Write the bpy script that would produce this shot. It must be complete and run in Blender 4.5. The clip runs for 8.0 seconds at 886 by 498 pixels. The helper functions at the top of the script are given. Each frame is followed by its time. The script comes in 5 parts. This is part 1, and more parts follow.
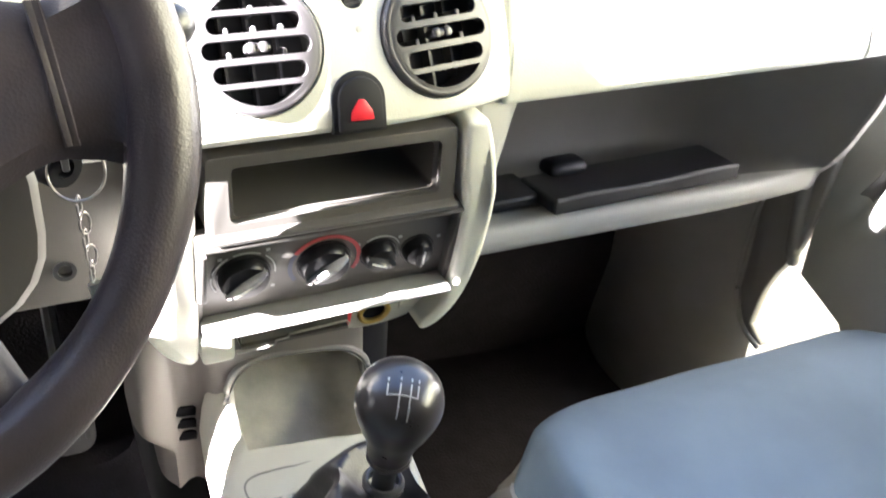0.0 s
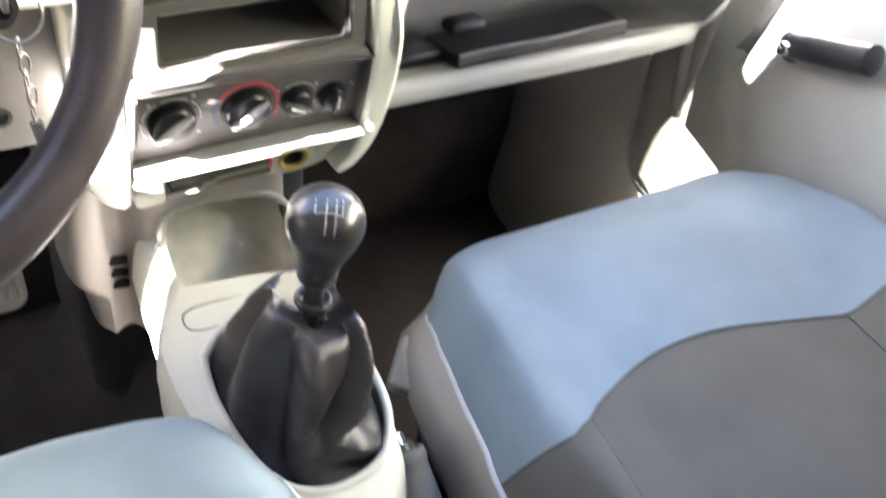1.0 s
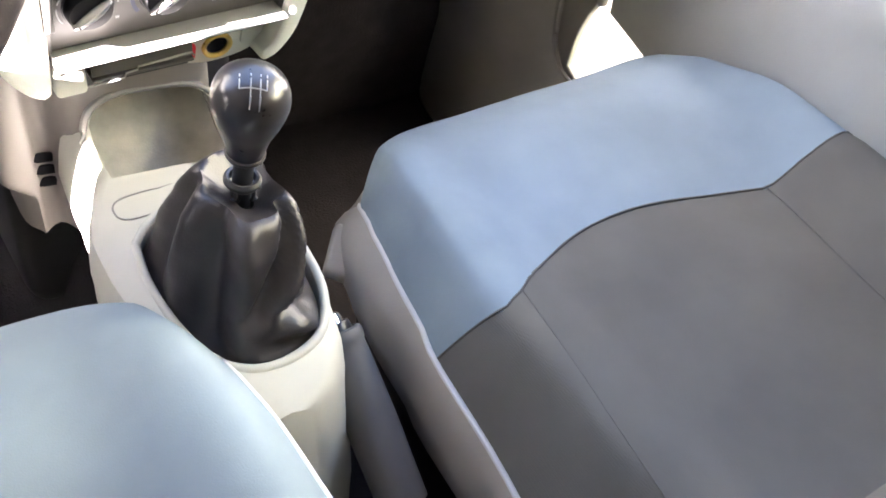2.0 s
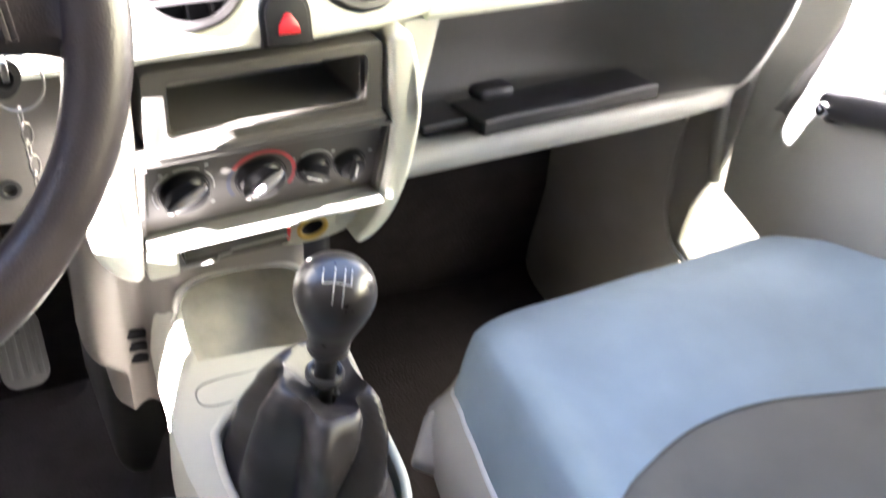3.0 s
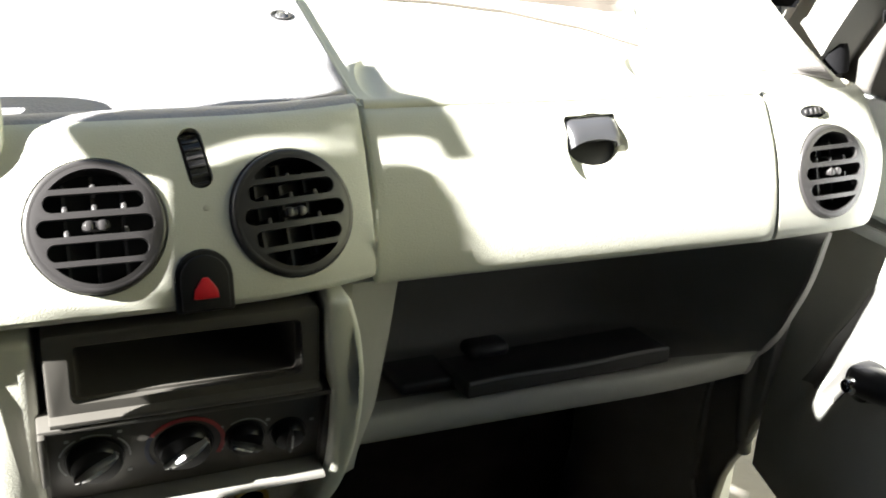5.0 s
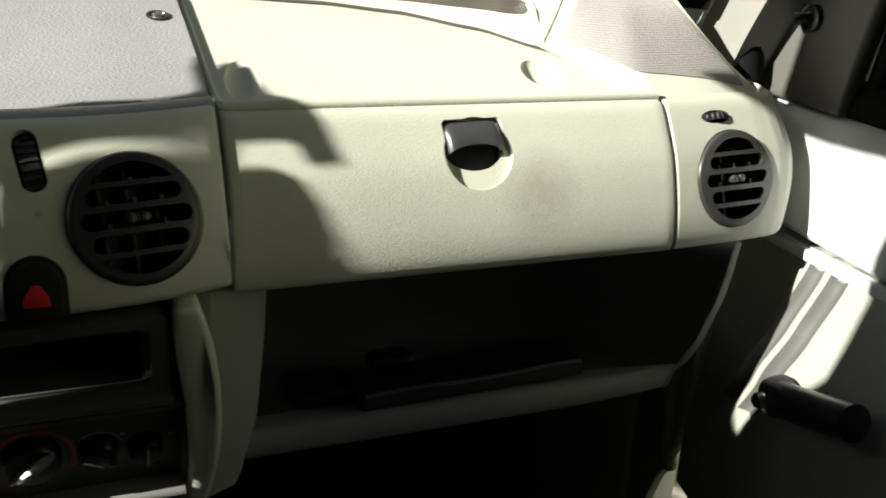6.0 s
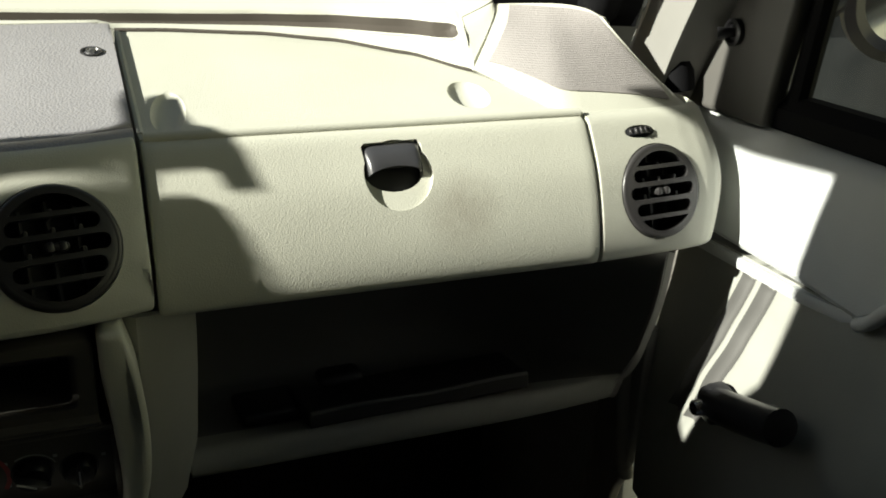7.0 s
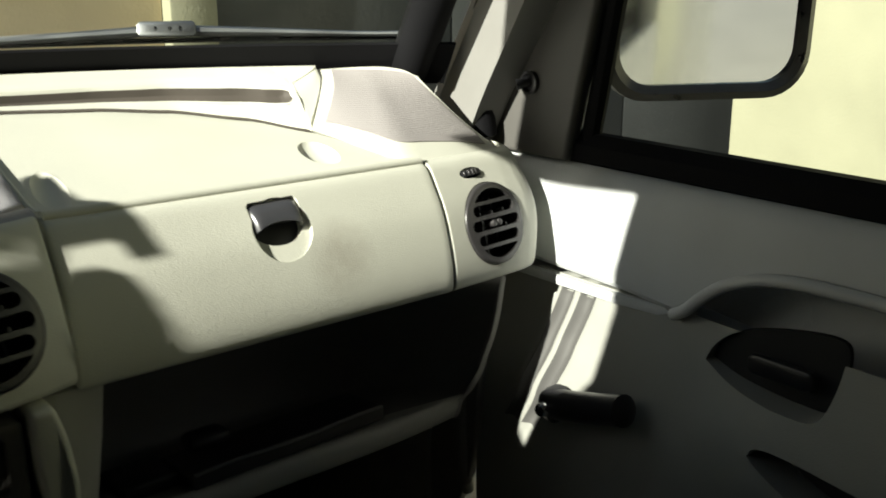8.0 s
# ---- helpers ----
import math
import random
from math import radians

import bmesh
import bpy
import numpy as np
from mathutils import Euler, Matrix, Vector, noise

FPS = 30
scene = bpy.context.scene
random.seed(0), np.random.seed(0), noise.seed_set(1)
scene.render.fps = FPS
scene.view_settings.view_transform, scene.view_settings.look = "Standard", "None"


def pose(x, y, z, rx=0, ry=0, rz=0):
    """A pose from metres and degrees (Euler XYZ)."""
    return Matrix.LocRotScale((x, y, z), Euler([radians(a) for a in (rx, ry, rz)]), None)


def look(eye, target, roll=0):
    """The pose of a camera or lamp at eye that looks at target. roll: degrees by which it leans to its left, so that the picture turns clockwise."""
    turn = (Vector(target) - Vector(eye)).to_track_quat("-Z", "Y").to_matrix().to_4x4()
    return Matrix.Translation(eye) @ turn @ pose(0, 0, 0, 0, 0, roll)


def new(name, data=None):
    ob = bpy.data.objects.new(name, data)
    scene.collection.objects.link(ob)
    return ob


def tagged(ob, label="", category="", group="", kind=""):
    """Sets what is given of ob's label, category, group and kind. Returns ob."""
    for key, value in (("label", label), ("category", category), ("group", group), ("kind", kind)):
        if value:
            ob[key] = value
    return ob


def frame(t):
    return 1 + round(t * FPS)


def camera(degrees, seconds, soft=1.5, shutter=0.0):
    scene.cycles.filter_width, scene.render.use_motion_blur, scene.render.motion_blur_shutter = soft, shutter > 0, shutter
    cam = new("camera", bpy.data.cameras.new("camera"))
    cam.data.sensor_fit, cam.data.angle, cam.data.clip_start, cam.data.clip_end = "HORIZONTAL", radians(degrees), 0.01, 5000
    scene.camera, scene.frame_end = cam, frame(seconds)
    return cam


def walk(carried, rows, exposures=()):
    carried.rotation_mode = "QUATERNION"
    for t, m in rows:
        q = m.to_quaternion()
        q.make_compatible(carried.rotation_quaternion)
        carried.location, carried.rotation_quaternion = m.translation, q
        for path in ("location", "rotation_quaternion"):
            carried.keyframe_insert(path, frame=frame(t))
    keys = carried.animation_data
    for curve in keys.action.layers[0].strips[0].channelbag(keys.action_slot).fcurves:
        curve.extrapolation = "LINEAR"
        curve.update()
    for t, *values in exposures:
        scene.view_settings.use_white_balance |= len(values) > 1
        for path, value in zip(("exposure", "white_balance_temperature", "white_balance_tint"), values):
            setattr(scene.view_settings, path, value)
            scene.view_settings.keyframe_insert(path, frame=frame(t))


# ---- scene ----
cam = camera(48.0, 8.0, soft=1.7, shutter=0.4)
PATH = [
    (0, (-0.206, -0.042, 1.425), (0.545, 1.475, 0.378), 4.2),
    (0.5, (-0.233, -0.075, 1.429), (0.588, 1.360, 0.322), 5.0),
    (1, (-0.253, -0.115, 1.431), (0.626, 1.198, 0.220), 6.5),
    (1.2, (-0.258, -0.125, 1.433), (0.645, 1.110, 0.161), 7.5),
    (2.3, (-0.261, -0.147, 1.406), (0.681, 1.012, 0.075), 7.7),
    (2.5, (-0.252, -0.138, 1.404), (0.655, 1.082, 0.104), 6.9),
    (2.7, (-0.241, -0.121, 1.402), (0.639, 1.189, 0.174), 5.3),
    (3, (-0.218, -0.106, 1.412), (0.61, 1.34, 0.306), 3.6),
    (3.5, (-0.192, -0.094, 1.416), (0.575, 1.467, 0.428), 2.4),
    (4, (-0.151, -0.086, 1.416), (0.573, 1.514, 0.459), 2.3),
    (4.5, (-0.11, -0.076, 1.427), (0.593, 1.606, 0.603), 2.6),
    (4.7, (-0.097, -0.076, 1.426), (0.613, 1.627, 0.654), 2.9),
    (5.8, (0.002, -0.078, 1.413), (0.734, 1.643, 0.705), 3.2),
    (6, (0.033, -0.09, 1.416), (0.743, 1.636, 0.7), 3.1),
    (6.5, (0.107, -0.115, 1.428), (0.759, 1.635, 0.713), 2.1),
    (7, (0.098, -0.139, 1.429), (0.775, 1.613, 0.742), 1.0),
    (7.5, (0.022, -0.155, 1.435), (1.076, 1.425, 0.808), 1.3),
    (8, (-0.085, -0.134, 1.434), (1.139, 1.345, 0.874), -0.1),
]
EXPOSURES = [(0, 6.15, 6000, 19), (0.5, 6.75, 6080, 19), (1.0, 6.75, 6130, 21), (2.5, 6.73, 6250, 24), (3.0, 6.7, 6150, 22), (3.5, 6.66, 6000, 20), (4.0, 6.2, 5900, 19), (4.7, 4.4, 6100, 12), (5.8, 1.48, 6600, 2), (8.0, 1.27, 6600, 1)]
walk(cam, [(t, look(eye, target, roll)) for t, eye, target, roll in PATH], EXPOSURES)

# ---- world and sun ----
SUN_WAY = Vector((-0.88, -0.12, 0.47)).normalized()      # towards the sun
world = bpy.data.worlds.new("sky")
scene.world = world
world.use_nodes = True
sky = world.node_tree.nodes.new("ShaderNodeTexSky")
sky.sky_type, sky.sun_disc = "NISHITA", False
sky.sun_elevation = math.asin(SUN_WAY.z)
sky.sun_rotation = math.atan2(SUN_WAY.x, SUN_WAY.y)
back = world.node_tree.nodes["Background"]
back.inputs["Strength"].default_value = 0.028
world.node_tree.links.new(sky.outputs[0], back.inputs[0])
sun = new("sun", bpy.data.lights.new("sun", "SUN"))
sun.data.energy, sun.data.angle, sun.data.color = 5.0, radians(0.4), (1.0, 0.95, 0.87)
sun.matrix_world = look((0, 0, 6), Vector((0, 0, 6)) - SUN_WAY)


# ---- materials ----
def material(name, color, rough=0.5, grain=0.0, size=0.002, metal=0.0, mottle=0.08, mottle_size=0.08, kind="noise", spec=0.5, spread=0.0, coat=0.0):
    """A surface with a base colour, broad mottling, fine relief of the given grain size in metres."""
    m = bpy.data.materials.new(name)
    m.use_nodes = True
    t = m.node_tree
    n, l = t.nodes, t.links
    b = n["Principled BSDF"]
    b.inputs["Roughness"].default_value, b.inputs["Metallic"].default_value = rough, metal
    b.inputs["Specular IOR Level"].default_value = spec
    b.inputs["Coat Weight"].default_value = coat
    co = n.new("ShaderNodeTexCoord")
    big = n.new("ShaderNodeTexNoise")
    big.inputs["Scale"].default_value, big.inputs["Detail"].default_value = 1 / mottle_size, 6
    l.new(co.outputs["Object"], big.inputs["Vector"])
    ramp = n.new("ShaderNodeValToRGB")
    lo, hi = (1 - mottle), (1 + mottle)
    ramp.color_ramp.elements[0].position, ramp.color_ramp.elements[1].position = 0.3, 0.7
    ramp.color_ramp.elements[0].color = (*[min(1, c * lo) for c in color], 1)
    ramp.color_ramp.elements[1].color = (*[min(1, c * hi) for c in color], 1)
    l.new(big.outputs["Fac"], ramp.inputs["Fac"])
    l.new(ramp.outputs["Color"], b.inputs["Base Color"])
    rr = n.new("ShaderNodeMapRange")
    rr.inputs["To Min"].default_value, rr.inputs["To Max"].default_value = max(0.02, rough - 0.08), min(1, rough + 0.08)
    l.new(big.outputs["Fac"], rr.inputs["Value"])
    l.new(rr.outputs["Result"], b.inputs["Roughness"])
    if grain:
        if kind == "leather":
            fine = n.new("ShaderNodeTexVoronoi")
            fine.inputs["Scale"].default_value = 1 / size
            fine.inputs["Randomness"].default_value = 1.0
            out = fine.outputs["Distance"]
        elif kind == "weave":
            fine = n.new("ShaderNodeTexVoronoi")
            fine.inputs["Scale"].default_value = 1 / size
            fine.inputs["Randomness"].default_value = 0.25
            out = fine.outputs["Distance"]
        else:
            fine = n.new("ShaderNodeTexNoise")
            fine.inputs["Scale"].default_value, fine.inputs["Detail"].default_value = 1 / size, 4
            out = fine.outputs["Fac"]
        l.new(co.outputs["Object"], fine.inputs["Vector"])
        bump = n.new("ShaderNodeBump")
        bump.inputs["Strength"].default_value, bump.inputs["Distance"].default_value = grain, size * 0.35
        l.new(out, bump.inputs["Height"])
        l.new(bump.outputs["Normal"], b.inputs["Normal"])
        if spread:
            mix = n.new("ShaderNodeMix")
            mix.data_type, mix.blend_type = "RGBA", "MULTIPLY"
            mix.inputs["Factor"].default_value = spread
            l.new(ramp.outputs["Color"], mix.inputs["A"])
            l.new(out, mix.inputs["B"])
            l.new(mix.outputs["Result"], b.inputs["Base Color"])
    return m


def glass(name, tint=(0.93, 0.97, 0.94), rough=0.0):
    m = bpy.data.materials.new(name)
    m.use_nodes = True
    n, l = m.node_tree.nodes, m.node_tree.links
    clear, gloss, mix, fres = n.new("ShaderNodeBsdfTransparent"), n.new("ShaderNodeBsdfGlossy"), n.new("ShaderNodeMixShader"), n.new("ShaderNodeFresnel")
    clear.inputs[0].default_value = (*tint, 1)
    gloss.inputs["Roughness"].default_value = rough
    fres.inputs["IOR"].default_value = 1.14
    l.new(fres.outputs[0], mix.inputs[0])
    l.new(clear.outputs[0], mix.inputs[1])
    l.new(gloss.outputs[0], mix.inputs[2])
    l.new(mix.outputs[0], n["Material Output"].inputs["Surface"])
    return m


CREAM = material("cream_plastic", (0.58, 0.58, 0.505), 0.55, 0.33, 0.0013, kind="leather", mottle=0.05, mottle_size=0.15)
CREAM_SMOOTH = material("cream_smooth_plastic", (0.49, 0.485, 0.42), 0.5, 0.15, 0.001, mottle=0.06, mottle_size=0.1)
# grey for the shelf's back, with the recess shade in the colour
SHELF_SHADE = material("shelf_shade_plastic", (0.165, 0.161, 0.150), 0.6, 0.2, 0.0015, mottle=0.08)
# dark colour carries the shade on the driver's lower panel and shroud
LOWER_SHADE = material("lower_panel_shade", (0.076, 0.070, 0.064), 0.55, 0.2, 0.0012, mottle=0.06)
TRIM_PALE = material("door_lower_plastic", (0.29, 0.292, 0.268), 0.55, 0.3, 0.0015, kind="leather", mottle=0.05)
# cream of the console column, darkened to include the shade on it
COLUMN_SHADE = material("column_shade_plastic", (0.150, 0.136, 0.124), 0.55, 0.15, 0.001, mottle=0.05)
CREAM_STAINED = CREAM.copy()
CREAM_STAINED.name = "cream_plastic_with_smudge"
tree = CREAM_STAINED.node_tree
place, gap, spot, blot, grow, mixer = [tree.nodes.new(k) for k in ("ShaderNodeTexCoord", "ShaderNodeVectorMath", "ShaderNodeMapRange", "ShaderNodeTexNoise", "ShaderNodeMath", "ShaderNodeMix")]
gap.operation, gap.inputs[1].default_value = "DISTANCE", (0.402, 0.597, 1.172)
spot.inputs["From Min"].default_value, spot.inputs["From Max"].default_value = 0.006, 0.042
spot.inputs["To Min"].default_value, spot.inputs["To Max"].default_value = 1.0, 0.0
blot.inputs["Scale"].default_value, blot.inputs["Detail"].default_value = 60, 5
grow.operation, mixer.data_type = "MULTIPLY", "RGBA"
tree.links.new(place.outputs["Object"], gap.inputs[0])
tree.links.new(gap.outputs["Value"], spot.inputs["Value"])
tree.links.new(place.outputs["Object"], blot.inputs["Vector"])
tree.links.new(spot.outputs["Result"], grow.inputs[0])
tree.links.new(blot.outputs["Fac"], grow.inputs[1])
tree.links.new(grow.outputs["Value"], mixer.inputs["Factor"])
shell = tree.nodes["Principled BSDF"]
tree.links.new(shell.inputs["Base Color"].links[0].from_socket, mixer.inputs["A"])
mixer.inputs["B"].default_value = (0.33, 0.30, 0.25, 1)
tree.links.new(mixer.outputs["Result"], shell.inputs["Base Color"])
DOOR_GREY = material("door_grey_plastic", (0.52, 0.535, 0.54), 0.55, 0.3, 0.0015, kind="leather", mottle=0.05)
LID_GREY = material("lid_grey_plastic", (0.30, 0.294, 0.31), 0.42, 0.4, 0.0022, kind="leather", mottle=0.06)
PANEL_GREY = material("panel_grey_plastic", (0.068, 0.064, 0.058), 0.45, 0.12, 0.001, mottle=0.1, mottle_size=0.05)
SLOT_BROWN = material("slot_brown_plastic", (0.080, 0.070, 0.060), 0.6, 0.2, 0.0015, mottle=0.15, spec=0.2)
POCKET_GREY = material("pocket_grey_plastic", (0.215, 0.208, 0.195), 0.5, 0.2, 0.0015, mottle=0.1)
VANE_GREY = material("vent_vane_plastic", (0.065, 0.063, 0.065), 0.4, 0.1, 0.001, mottle=0.1, spec=0.35)
KNOB_BLACK = material("knob_black_plastic", (0.006, 0.006, 0.007), 0.35, 0.05, 0.001, mottle=0.2, spec=0.3)
# shaded copy of the smooth cream for surfaces under the dash
SHADED_CREAM = material("shaded_cream_plastic", (0.36, 0.357, 0.315), 0.5, 0.15, 0.001, mottle=0.06, mottle_size=0.1)
VENT_GREY = material("vent_dark_plastic", (0.036, 0.034, 0.035), 0.33, 0.1, 0.001, mottle=0.1, spec=0.5)
BLACK = material("black_plastic", (0.018, 0.018, 0.02), 0.35, 0.12, 0.001, mottle=0.2)
BLACK_MATT = material("black_matt_plastic", (0.012, 0.012, 0.013), 0.7, 0.1, 0.002, mottle=0.2)
RUBBER = material("black_rubber", (0.008, 0.008, 0.009), 0.65, 0.2, 0.002, mottle=0.2, spec=0.05)
BLACK_SOFT = material("soft_black_plastic", (0.016, 0.016, 0.017), 0.6, 0.15, 0.001, mottle=0.2, spec=0.2)
KEY_STEEL = material("dull_key_steel", (0.20, 0.19, 0.18), 0.3, 0.2, 0.001, metal=0.9, mottle=0.2)
GLOSSY = material("glossy_black_knob", (0.022, 0.019, 0.019), 0.30, 0.05, 0.001, mottle=0.3, mottle_size=0.02, coat=0.15)
LATCH = material("latch_plastic", (0.050, 0.050, 0.055), 0.28, 0.04, 0.001, mottle=0.1, coat=0.25)
LEATHER = material("worn_leather", (0.038, 0.031, 0.034), 0.38, 0.22, 0.0016, kind="leather", mottle=0.3, mottle_size=0.04)
GAITER = material("gaiter_leatherette", (0.024, 0.021, 0.022), 0.38, 0.25, 0.0015, kind="leather", mottle=0.25, mottle_size=0.03)
BLUE = material("blue_velour", (0.203, 0.250, 0.283), 0.95, 0.4, 0.0012, mottle=0.12, mottle_size=0.12, spec=0.15)
GREY_CLOTH = material("grey_woven_cloth", (0.108, 0.103, 0.088), 0.95, 0.5, 0.0016, kind="weave", mottle=0.1, mottle_size=0.1, spec=0.15)
VINYL = material("beige_vinyl", (0.37, 0.335, 0.295), 0.6, 0.3, 0.0015, kind="leather", mottle=0.08)
PIPING = material("pale_piping", (0.6, 0.6, 0.6), 0.6, mottle=0.05)
CARPET = material("black_carpet", (0.026, 0.023, 0.025), 1.0, 1.0, 0.004, mottle=0.15, mottle_size=0.03, spec=0.05)
CHROME = material("chrome", (0.75, 0.75, 0.76), 0.12, metal=1.0, mottle=0.1)
STEEL = material("brushed_steel", (0.55, 0.55, 0.56), 0.35, 0.2, 0.001, metal=1.0, mottle=0.15)
SILVER = material("silver_pointer", (0.72, 0.72, 0.73), 0.25, 0.1, 0.001, metal=0.7, mottle=0.1, mottle_size=0.01)
GOLD = material("brass_ring", (0.62, 0.42, 0.12), 0.3, metal=0.8, mottle=0.15, mottle_size=0.01)
RED = material("red_lens", (0.62, 0.02, 0.03), 0.3, mottle=0.1, mottle_size=0.01)
RED_MARK = material("red_print", (0.33, 0.045, 0.05), 0.5, mottle=0.1)
BLUE_MARK = material("blue_print", (0.045, 0.052, 0.09), 0.5, mottle=0.1)
WHITE_MARK = material("white_print", (0.33, 0.33, 0.33), 0.5, mottle=0.05)
GRILLE = material("speaker_mesh", (0.37, 0.345, 0.34), 0.7, 0.8, 0.0019, kind="weave", mottle=0.06, spread=0.4)
MIRROR = material("mirror_glass", (0.9, 0.9, 0.9), 0.02, metal=1.0, mottle=0.01)
PAINT = material("white_car_paint", (0.72, 0.72, 0.70), 0.25, mottle=0.03, coat=0.5)
# mottled dust; the darker tone also holds some of the tray's shade
TRAY_DUST_SHADE = material("dusty_shaded_tray_floor", (0.44, 0.42, 0.355), 0.7, 0.4, 0.002, mottle=0.22, mottle_size=0.03)
STRIP_DARK = material("dark_strip_rubber", (0.06, 0.058, 0.055), 0.6, 0.2, 0.0015, mottle=0.1, spec=0.1)
TRIM_GREY = material("grey_trim_plastic", (0.10, 0.098, 0.095), 0.55, 0.2, 0.0015, mottle=0.08)
SAIL = material("sail_plastic", (0.10, 0.096, 0.09), 0.5, 0.2, 0.0015, mottle=0.08)
PILLAR = material("pillar_plastic", (0.23, 0.225, 0.212), 0.6, 0.2, 0.0015, mottle=0.05)
ROOF_CLOTH = material("roof_lining", (0.16, 0.155, 0.15), 0.95, 0.3, 0.003, mottle=0.06)
CONCRETE = material("concrete_ground", (0.27, 0.255, 0.23), 0.9, 0.6, 0.02, mottle=0.15, mottle_size=0.6)
STUCCO = material("yellow_stucco", (0.28, 0.27, 0.19), 0.95, 0.3, 0.012, mottle=0.1, mottle_size=0.35)
STUCCO_TAN = material("tan_stucco", (0.70, 0.58, 0.40), 0.95, 0.4, 0.012, mottle=0.12, mottle_size=0.4)
GATE = material("dark_gate_paint", (0.050, 0.052, 0.053), 0.5, 0.2, 0.02, mottle=0.2, mottle_size=0.5)
CLEAR = glass("clear_glass")
PAPER = material("dark_book_cover", (0.016, 0.016, 0.018), 0.45, 0.3, 0.002, mottle=0.2)


# ---- shapes ----
def part(name, bm, mat, parent=None, label="", sharp=38):
    """One mesh object from a bmesh, laid under a thing or a part."""
    bmesh.ops.recalc_face_normals(bm, faces=bm.faces)
    me = bpy.data.meshes.new(name)
    bm.to_mesh(me)
    bm.free()
    me.shade_smooth()
    me.set_sharp_from_angle(angle=radians(sharp))
    me.materials.append(mat)
    ob = new(name, me)
    if parent:
        ob.parent = parent
        ob.matrix_parent_inverse = base_of(parent).inverted()
    if label:
        tagged(ob, label)
    return ob


def base_of(ob):
    """The world pose of a thing or part as it was built."""
    m = ob.matrix_basis.copy()
    return base_of(ob.parent) @ ob.matrix_parent_inverse @ m if ob.parent else m


def thing(name, at, label, category, group="", kind=""):
    ob = new(name)
    ob.empty_display_size = 0.05
    ob.location = at
    return tagged(ob, label, category, group, kind)


def box(lo, hi, bevel=0.003, seg=2, bm=None):
    made = bmesh.new()
    bmesh.ops.create_cube(made, size=1)
    for v in made.verts:
        v.co = Vector([lo[i] + (v.co[i] + 0.5) * (hi[i] - lo[i]) for i in range(3)])
    if bevel:
        bmesh.ops.bevel(made, geom=made.edges[:], offset=bevel, segments=seg, affect="EDGES", profile=0.5)
    return join(bm, made) if bm else made


def join(bm, other):
    me = bpy.data.meshes.new("tmp")
    other.to_mesh(me)
    other.free()
    bm.from_mesh(me)
    bpy.data.meshes.remove(me)
    return bm


def moved(bm, m):
    bmesh.ops.transform(bm, matrix=m, verts=bm.verts)
    return bm


def prism(points, axis, a, b, bevel=0.0, seg=2):
    """A polygon in the other two axes, in their order, drawn out along an axis from a to b."""
    bm = bmesh.new()
    i = "xyz".index(axis)
    rest = [k for k in range(3) if k != i]

    def at(p, d):
        v = [0, 0, 0]
        v[i], v[rest[0]], v[rest[1]] = d, p[0], p[1]
        return bm.verts.new(v)
    lo, hi = [at(p, a) for p in points], [at(p, b) for p in points]
    bm.faces.new(lo), bm.faces.new(hi)
    for k in range(len(points)):
        bm.faces.new((lo[k - 1], lo[k], hi[k], hi[k - 1]))
    bmesh.ops.recalc_face_normals(bm, faces=bm.faces)
    if bevel:
        edges = [e for e in bm.edges if len(e.link_faces) == 2 and e.calc_face_angle(0) > 0.6]
        bmesh.ops.bevel(bm, geom=edges, offset=bevel, segments=seg, affect="EDGES", profile=0.5)
    return bm


def loft(rows, ring=False, caps=False, wrap=False):
    """Faces between rows of points of equal length. ring: each row closes; wrap: the last row meets the first."""
    bm = bmesh.new()
    grid = [[bm.verts.new(p) for p in row] for row in rows]
    n = len(rows[0])
    for i in range(len(rows) if wrap else len(rows) - 1):
        a, b = grid[i], grid[(i + 1) % len(grid)]
        for k in range(n if ring else n - 1):
            bm.faces.new((a[k], a[(k + 1) % n], b[(k + 1) % n], b[k]))
    if caps:
        bm.faces.new(grid[0]), bm.faces.new(grid[-1])
    return bm


def thick(bm, t, way=(0, 0, -1)):
    """A surface made solid, t metres thick, growing to the side that faces mostly that way."""
    bmesh.ops.recalc_face_normals(bm, faces=bm.faces)
    bm.normal_update()
    way = Vector(way)
    sign = 1 if sum(f.normal.dot(way) * f.calc_area() for f in bm.faces) > 0 else -1
    old = list(bm.verts)
    faces = list(bm.faces)
    rim = [e for e in bm.edges if len(e.link_faces) == 1]
    twin = {v: bm.verts.new(v.co + v.normal * (t * sign)) for v in old}
    for f in faces:
        bm.faces.new([twin[v] for v in reversed(f.verts)])
    for e in rim:
        a, b = e.verts
        bm.faces.new((a, b, twin[b], twin[a]))
    return bm


def tube(path, radius, n=12, caps=True, squash=1.0):
    """A round bar along points; radius is a number or a function of 0..1."""
    rows, pts = [], [Vector(p) for p in path]
    up = Vector((0, 0, 1))
    for i, p in enumerate(pts):
        d = (pts[min(i + 1, len(pts) - 1)] - pts[max(i - 1, 0)]).normalized()
        side = d.cross(up)
        if side.length < 0.2:
            side = d.cross(Vector((0, 1, 0)))
        side.normalize()
        top = side.cross(d)
        r = radius(i / (len(pts) - 1)) if callable(radius) else radius
        rows.append([p + side * r * math.cos(a) + top * r * squash * math.sin(a) for a in [2 * math.pi * k / n for k in range(n)]])
    return loft(rows, ring=True, caps=caps)


def lathe(profile, m, n=32):
    """A profile of (radius, height) turned round the z axis, laid out by the pose m."""
    rows = [[m @ Vector((max(r, 1e-5) * math.cos(a), max(r, 1e-5) * math.sin(a), h)) for a in [2 * math.pi * k / n for k in range(n)]] for r, h in profile]
    bm = loft(rows, ring=True)
    bmesh.ops.remove_doubles(bm, verts=bm.verts, dist=2e-5)
    return bm


